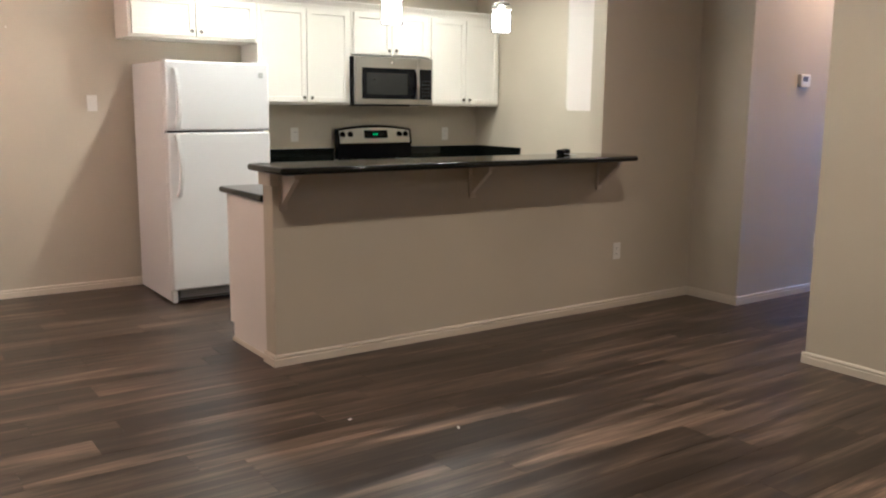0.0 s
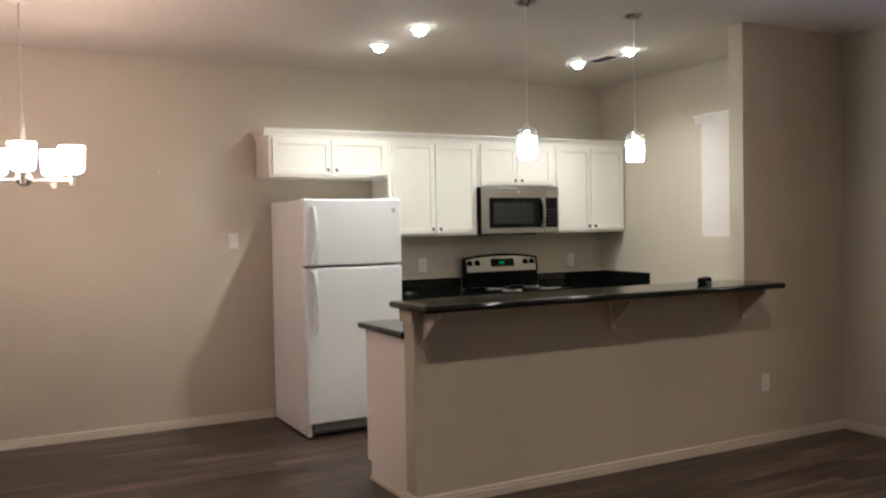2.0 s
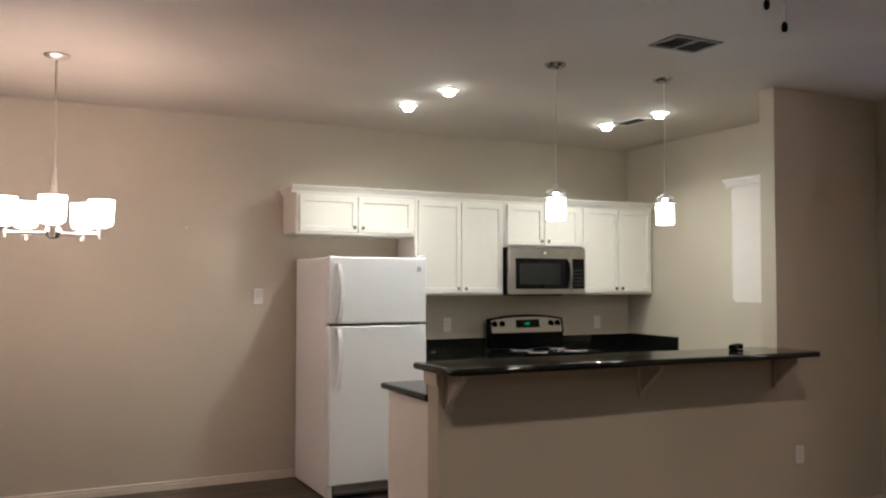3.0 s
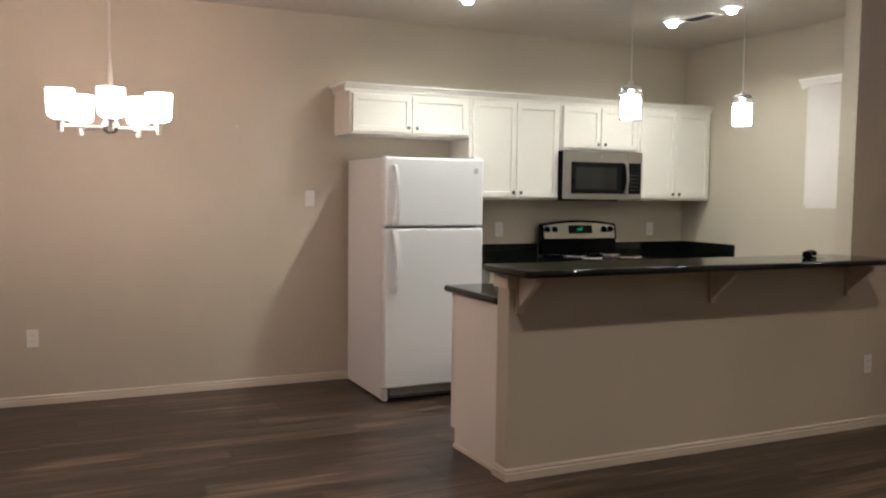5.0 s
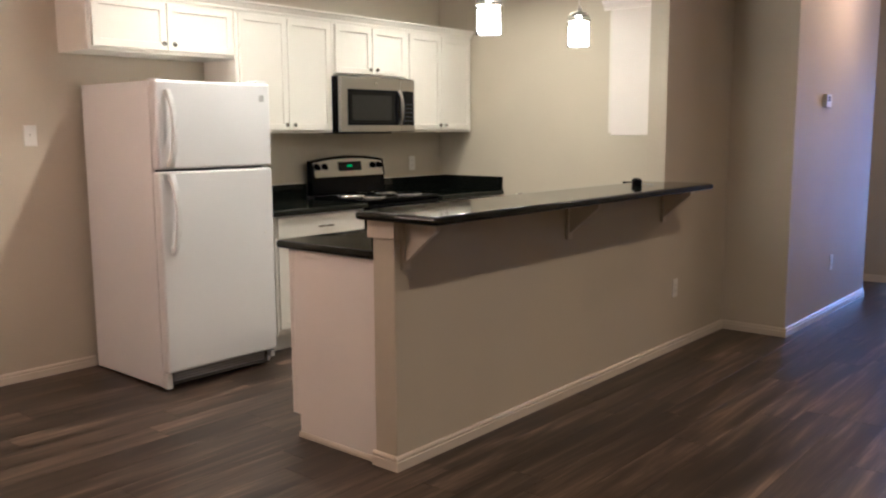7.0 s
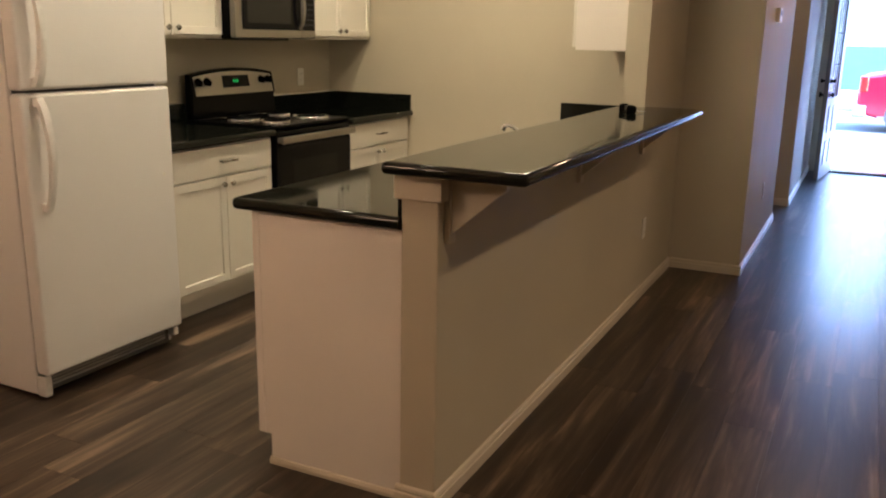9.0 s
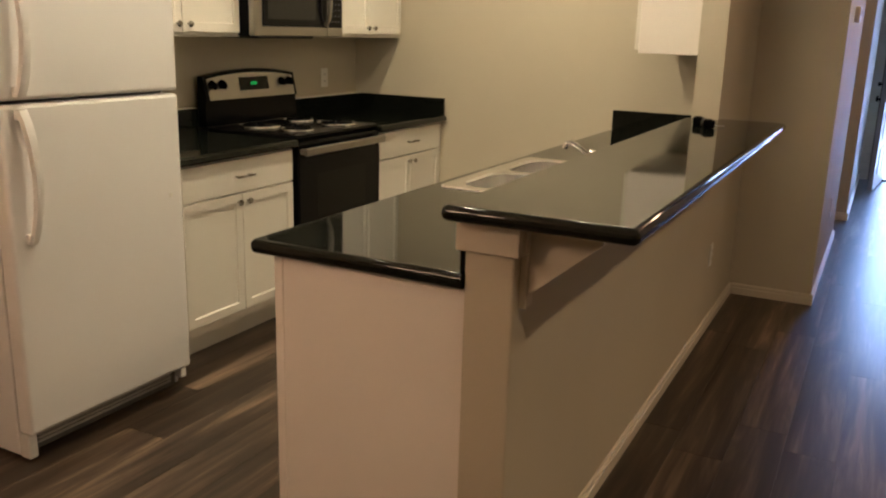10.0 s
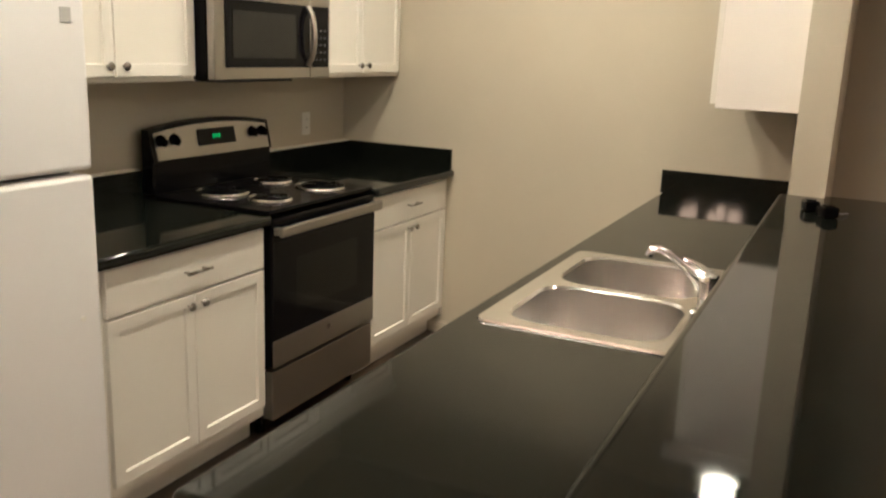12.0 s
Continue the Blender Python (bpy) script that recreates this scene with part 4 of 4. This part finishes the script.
# ---- ceiling fittings ----
def ceiling_vent(x0, x1, y0, y1, mat, label, split):
    t = thing("ceiling_vent", ((x0 + x1) / 2, (y0 + y1) / 2, CEIL_Z), label, "vent")
    z1, z0 = CEIL_Z - 0.0005, CEIL_Z - 0.009
    fr_ = bmesh.new()
    w = 0.022
    for a in ((x0, x1, y0, y0 + w), (x0, x1, y1 - w, y1), (x0, x0 + w, y0 + w, y1 - w), (x1 - w, x1, y0 + w, y1 - w)):
        box(fr_, *a, z0, z1, bevel=0.002)
    part("frame", fr_, mat, t)
    part("backing", B(x0 + w, x1 - w, y0 + w, y1 - w, z1 - 0.002, z1), DARK_GRILLE, t)
    n = int((y1 - y0 - 2 * w) / 0.016)
    for i in range(n):
        y = y0 + w + (i + 0.5) * (y1 - y0 - 2 * w) / n
        part("slat", prism(bmesh.new(), [(y - 0.006, z0), (y - 0.004, z0), (y + 0.006, z1 - 0.0025), (y + 0.004, z1 - 0.0025)], "x", x0 + w, x1 - w), VENT, t)
    if split:
        part("bar", B((x0 + x1) / 2 - 0.008, (x0 + x1) / 2 + 0.008, y0 + w, y1 - w, z0 - 0.001, z0 + 0.003), mat, t)


ceiling_vent(2.955, 3.265, 3.66, 3.88, VENT, "dark slatted return air vent in the ceiling", True)
ceiling_vent(4.16, 4.31, 5.44, 5.74, WHITE, "white slatted supply vent between the kitchen lights", False)

# ceiling fan, of which the pull chains hang low
QX, QY = 2.02, 2.16
fan = thing("ceiling_fan", (QX, QY, CEIL_Z), "ceiling fan with two bead pull chains", "ceiling fan")
part("motor", lathe(bmesh.new(), (QX, QY, CEIL_Z), [(0.09, -0.0005), (0.13, -0.03), (0.135, -0.08), (0.11, -0.13), (0.06, -0.15), (0.055, -0.20), (0.0001, -0.205)]), NICKEL, fan, smooth=True)
for i in range(5):
    a = radians(20 + 72 * i)
    bl = B(0.16, 0.55, -0.06, 0.06, -0.004, 0.004, bevel=0.003)
    bmesh.ops.transform(bl, matrix=Matrix.Translation((QX, QY, CEIL_Z - 0.085)) @ Matrix.Rotation(a, 4, "Z") @ Matrix.Rotation(radians(10), 4, "X"), verts=bl.verts)
    part("blade", bl, WHITE, fan)
for dx, dy, z in ((-0.05, 0.027, 2.272), (0.03, 0.035, 2.219)):
    bm = bmesh.new()
    zz = CEIL_Z - 0.20
    while zz > z + 0.03:
        bmesh.ops.create_icosphere(bm, subdivisions=1, radius=0.0040, matrix=Matrix.Translation((QX + dx, QY + dy, zz)))
        zz -= 0.0062
    c = part("pull_chain", bm, SATIN, fan, "pale bead chain")
    part("fob", lathe(bmesh.new(), (QX + dx, QY + dy, z), [(0.0001, 0), (0.007, 0.003), (0.0095, 0.012), (0.0085, 0.024), (0.004, 0.032), (0.0001, 0.033)]), BLACK, c, "dark wooden fob", True)


# ---- entrance: door, frame, threshold ----
jb = thing("door_1", (DOOR_X, (DY0 + DY1) / 2, 0), "dark framed entrance doorway standing open", "door frame", kind="structure")
part("jamb", B(DOOR_X - 0.01, DOOR_X + 0.15, DY1 - 0.03, DY1 - 0.001, 0, DH - 0.001), JAMB, jb)
part("jamb", B(DOOR_X - 0.01, DOOR_X + 0.15, DY0 + 0.001, DY0 + 0.03, 0, DH - 0.001), JAMB, jb)
part("head", B(DOOR_X - 0.01, DOOR_X + 0.15, DY0 + 0.031, DY1 - 0.031, DH - 0.03, DH - 0.001), JAMB, jb)
part("casing", B(DOOR_X - 0.014, DOOR_X - 0.0005, DY1 - 0.002, DY1 + 0.062, 0, DH + 0.06, bevel=0.003), JAMB, jb)
part("casing", B(DOOR_X - 0.014, DOOR_X - 0.0005, DY0 + 0.03, DY1 - 0.003, DH - 0.002, DH + 0.06, bevel=0.003), JAMB, jb)
part("threshold", B(DOOR_X - 0.03, DOOR_X + 0.15, DY0 + 0.031, DY1 - 0.031, 0.001, 0.020, bevel=0.004), BLACK, jb, "dark metal threshold")

# the open leaf, swung in beside the hall wall; local x runs from the hinge to the latch
leaf = thing("entrance_door", (10.33, 3.592, 0.0), "grey-brown panelled entrance door with glass light, open", "door")
LW, LH, LT = 0.87, 2.0, 0.044
body = bmesh.new()
for a in ((0, LW, 0.022, 0.86), (0, LW, 1.86, LH), (0, 0.17, 0.86, 1.86), (LW - 0.17, LW, 0.86, 1.86)):
    box(body, a[0], a[1], 0, LT, a[2], a[3])
leaf_body = part("leaf", body, DOOR_PAINT, leaf)
lparts = [leaf_body]
for z0, z1 in ((0.16, 0.42), (0.50, 0.78)):
    for x0, x1 in ((0.13, 0.385), (0.445, 0.70)):
        pm = bmesh.new()
        box(pm, x0, x1, LT - 0.001, LT + 0.008, z0, z1, bevel=0.006, seg=2)
        lparts.append(part("panel", pm, DOOR_PAINT, leaf))
lparts.append(part("glass", B(0.171, LW - 0.171, 0.016, 0.028, 0.861, 1.859), DOOR_GLASS, leaf, "textured door glass"))
for i in range(1, 4):
    x = 0.17 + (LW - 0.34) * i / 4
    lparts.append(part("came", B(x - 0.006, x + 0.006, 0.012, LT - 0.01, 0.861, 1.859), JAMB, leaf, "dark glazing bar"))
for z in (1.2, 1.52):
    lparts.append(part("came", B(0.171, LW - 0.171, 0.013, LT - 0.011, z - 0.006, z + 0.006), JAMB, leaf, "dark glazing bar"))
for z, r in ((0.90, 0.030), (1.04, 0.022)):
    kn = bmesh.new()
    cyl(kn, (LW - 0.065, -0.040, z), (LW - 0.065, LT + 0.055, z), 0.011, seg=14)
    for s, y in ((1, LT), (-1, 0.0)):
        cyl(kn, (LW - 0.065, y, z), (LW - 0.065, y + s * 0.008, z), r + 0.004, seg=20)
        cyl(kn, (LW - 0.065, y + s * 0.028, z), (LW - 0.065, y + s * 0.048, z), r, r * 0.8, seg=20)
    lparts.append(part("knob" if z < 1.0 else "deadbolt", kn, BLACK, leaf, "dark bronze lock fitting", True))
for o in lparts:
    o.matrix_parent_inverse = Matrix.Identity(4)
leaf.rotation_euler = (0, 0, radians(174.6))

# ---- outside ----
solid("ground", B(DOOR_X + 0.14, 900, -600, 600, -0.40, -0.135), ASPHALT, "grey asphalt parking ground to the horizon", "ground", kind="structure")
solid("pavement", B(DOOR_X + 0.151, 15.2, -12, 16, -0.135, -0.02, bevel=0.02, seg=2), CONCRETE, "pale concrete walkway outside the entrance", "pavement", kind="structure")
solid("pavement", B(24.5, 30.0, -30, 30, -0.135, 0.0, bevel=0.02, seg=2), CONCRETE, "pale concrete walkway before the houses opposite", "pavement", kind="structure")

car = thing("car", (17.9, 1.35, -0.135), "red parked car on the asphalt", "car")
prof = [(-2.10, 0.32), (-2.12, 0.62), (-2.05, 0.88), (-1.30, 0.97), (-0.72, 1.40), (0.75, 1.46), (1.55, 1.08), (2.02, 1.00), (2.12, 0.70), (2.08, 0.34), (1.70, 0.24), (-1.75, 0.24)]
cb = bmesh.new()
prism(cb, [(1.35 + a, -0.135 + b) for a, b in prof], "x", 17.05, 18.75)
bmesh.ops.bevel(cb, geom=list(cb.edges), offset=0.05, segments=3, affect="EDGES", profile=0.5)
cbody = part("body", cb, CAR_RED, car, smooth=True)
part("window", prism(bmesh.new(), [(1.35 + a, -0.135 + b) for a, b in ((-1.12, 1.0), (-0.66, 1.36), (0.70, 1.40), (1.30, 1.08), (1.28, 1.0))], "x", 17.035, 17.052), CAR_GLASS, cbody, "dark side windows")
part("tail_lamp", B(17.035, 17.20, 3.30, 3.44, 0.58, 0.86, bevel=0.02, seg=2), LAMP_RED, cbody, "red tail lamp")
part("bumper", B(17.04, 18.76, 3.28, 3.52, 0.13, 0.36, bevel=0.04, seg=3), GREY, cbody, "dark grey bumper")
part("sill", B(17.03, 17.06, -0.55, 3.1, 0.09, 0.16), GREY, cbody)
for y in (0.02, 2.68):
    for x0, x1 in ((17.02, 17.24), (18.56, 18.78)):
        w = part("wheel", cyl(bmesh.new(), (x0, y, 0.175), (x1, y, 0.175), 0.31, seg=32), TYRE, car, "black tyre", True)
        part("rim", cyl(bmesh.new(), (x0 - 0.008, y, 0.175), (x0 + 0.02, y, 0.175), 0.20, seg=24), CHROME, w, "silver rim")

hs = thing("house", (30, 4, 0), "pale two-storey house opposite with teal siding", "house")
hw = part("wall", B(30.0, 38.0, -22, 26, 0, 6.2), STUCCO, hs)
part("siding", B(29.94, 29.999, -22, 26, 0.0, 1.35), TEAL, hw, "teal siding along the foot")
rf = bmesh.new()
prism(rf, [(29.3, 6.21), (38.7, 6.21), (34.0, 9.2)], "y", -23, 27)
part("roof", rf, SHINGLE, hs)
for sz in (0.9, 3.9):
    for i in range(9):
        y = -18.8 + i * 4.6
        wd = part("window", B(29.90, 29.998 if sz > 2 else 29.93, y, y + 1.5, sz + 0.55, sz + 1.9, bevel=0.01), FAR_GLASS, hs, "dark blue window")
        part("frame", B(29.86, 29.899, y - 0.08, y + 1.58, sz + 0.47, sz + 0.55), STUCCO, wd)
for i in range(10):
    y = -20.5 + i * 4.6
    part("column", B(28.6, 28.95, y - 0.18, y + 0.18, 0, 6.2, bevel=0.02), STUCCO, hs, "pale porch column")
lw = solid("lawn", B(22.5, 24.4, -60, 60, -0.134, -0.08, bevel=0.02), GRASS, "strip of short grass by the kerb", "lawn", kind="structure")

# ---- small things ----
bx = thing("plug_pair", (3.96, 4.28, 1.0725), "pair of small black plastic cube fittings on the bar", "fitting")
for x, y, turn in ((3.995, 4.305, 0.25), (3.905, 4.250, 0.45)):
    cube = B(-0.026, 0.026, -0.024, 0.024, 0.001, 0.034, bevel=0.006, seg=2)
    box(cube, -0.016, 0.016, -0.014, 0.014, 0.0345, 0.0375, bevel=0.002)
    bmesh.ops.transform(cube, matrix=Matrix.Translation((x, y, 1.0725)) @ Matrix.Rotation(turn, 4, "Z"), verts=cube.verts)
    part("cube", cube, BLACK, bx)
part("link", tube(bmesh.new(), [(3.975, 4.292, 1.086), (3.950, 4.278, 1.090), (3.925, 4.262, 1.086)], 0.006, 10), BLACK, bx, smooth=True)
part("cord", tube(bmesh.new(), [(3.915, 4.228, 1.084), (3.945, 4.212, 1.080), (3.985, 4.196, 1.077)], 0.0025, 8), MARK, bx, "short pale cord")
nail = bmesh.new()
cyl(nail, (1.125, BACK_Y - 0.0005, 1.875), (1.125, BACK_Y - 0.008, 1.875), 0.006, 0.005, seg=12)
solid("wall_anchor", nail, WHITE, "small white plastic anchor in the dining wall", "wall anchor", smooth=True)
for x, y, a in ((1.888, 3.381, 0.4), (2.233, 3.038, 1.1)):
    sc = bmesh.new()
    box(sc, -0.011, 0.011, -0.005, 0.005, 0, 0.004, bevel=0.0015)
    bmesh.ops.transform(sc, matrix=Matrix.Translation((x, y, 0.0005)) @ Matrix.Rotation(a, 4, "Z"), verts=sc.verts)
    solid("paper_scrap", sc, WHITE, "tiny white paper scrap on the floor", "scrap", "scraps on the floor")

# ---- floor planks ----
PW, PL, GAP = 0.178, 1.22, 0.0003
floor_ob = thing("floor", (2.0, 3.0, 0), "walnut-toned vinyl plank floor", "floor", kind="structure")


def plank_mesh(name, length):
    bm = bmesh.new()
    box(bm, 0, length, 0, PW - GAP, -0.0055, 0)
    top = [e for e in bm.edges if all(v.co.z > -1e-6 for v in e.verts)]
    bmesh.ops.bevel(bm, geom=top, offset=0.0005, segments=1, affect="EDGES", profile=0.5)
    me = bpy.data.meshes.new(name)
    bm.to_mesh(me)
    bm.free()
    me.materials.append(PLANK)
    return me


def blocked(x0, x1, y):
    """Rows outside the rooms are left out."""
    return (y > HALL_Y + 0.2 and x0 > KIT_X + 0.1 and not (x1 > PASS_X0 and x0 < PASS_X1)) or (y < HALL_S - 0.3 and x0 > NEAR_X + 0.2)


full = plank_mesh("plank", PL - GAP)
far = bmesh.new()
rows_n = int((BACK_Y - SOUTH_Y) / PW) + 2
rng = random.Random(7)
count = 0
for r in range(rows_n):
    y = SOUTH_Y + r * PW
    x = WEST_X - rng.random() * PL
    while x < DOOR_X - 0.01:
        x1 = min(x + PL, DOOR_X - 0.002 if y < HALL_Y or x > KIT_X + 0.1 else KIT_X + 0.1)
        if y < HALL_S - 0.3 and x < NEAR_X + 0.1:
            x1 = min(x1, NEAR_X + 0.1)
        x0 = max(x, WEST_X - 0.05)
        if x1 - x0 > 0.02 and y < BACK_Y and not blocked(x0, x1, y):
            near = 1.6 < y < BACK_Y and -1.2 < x < 5.6 and x1 - x0 > PL - 0.01 and count < 300
            if near:
                o = new("plank", full)
                o.parent = floor_ob
                o.matrix_parent_inverse = Matrix.Translation(-floor_ob.location)
                o.location = (x, y, 0)
                count += 1
            else:
                box(far, x0, x1 - GAP, y, y + PW - GAP, -0.0055, 0)
        x += PL
rest = part("plank_field", far, PLANK_FAR, floor_ob)
rest["kind"] = "stuff"
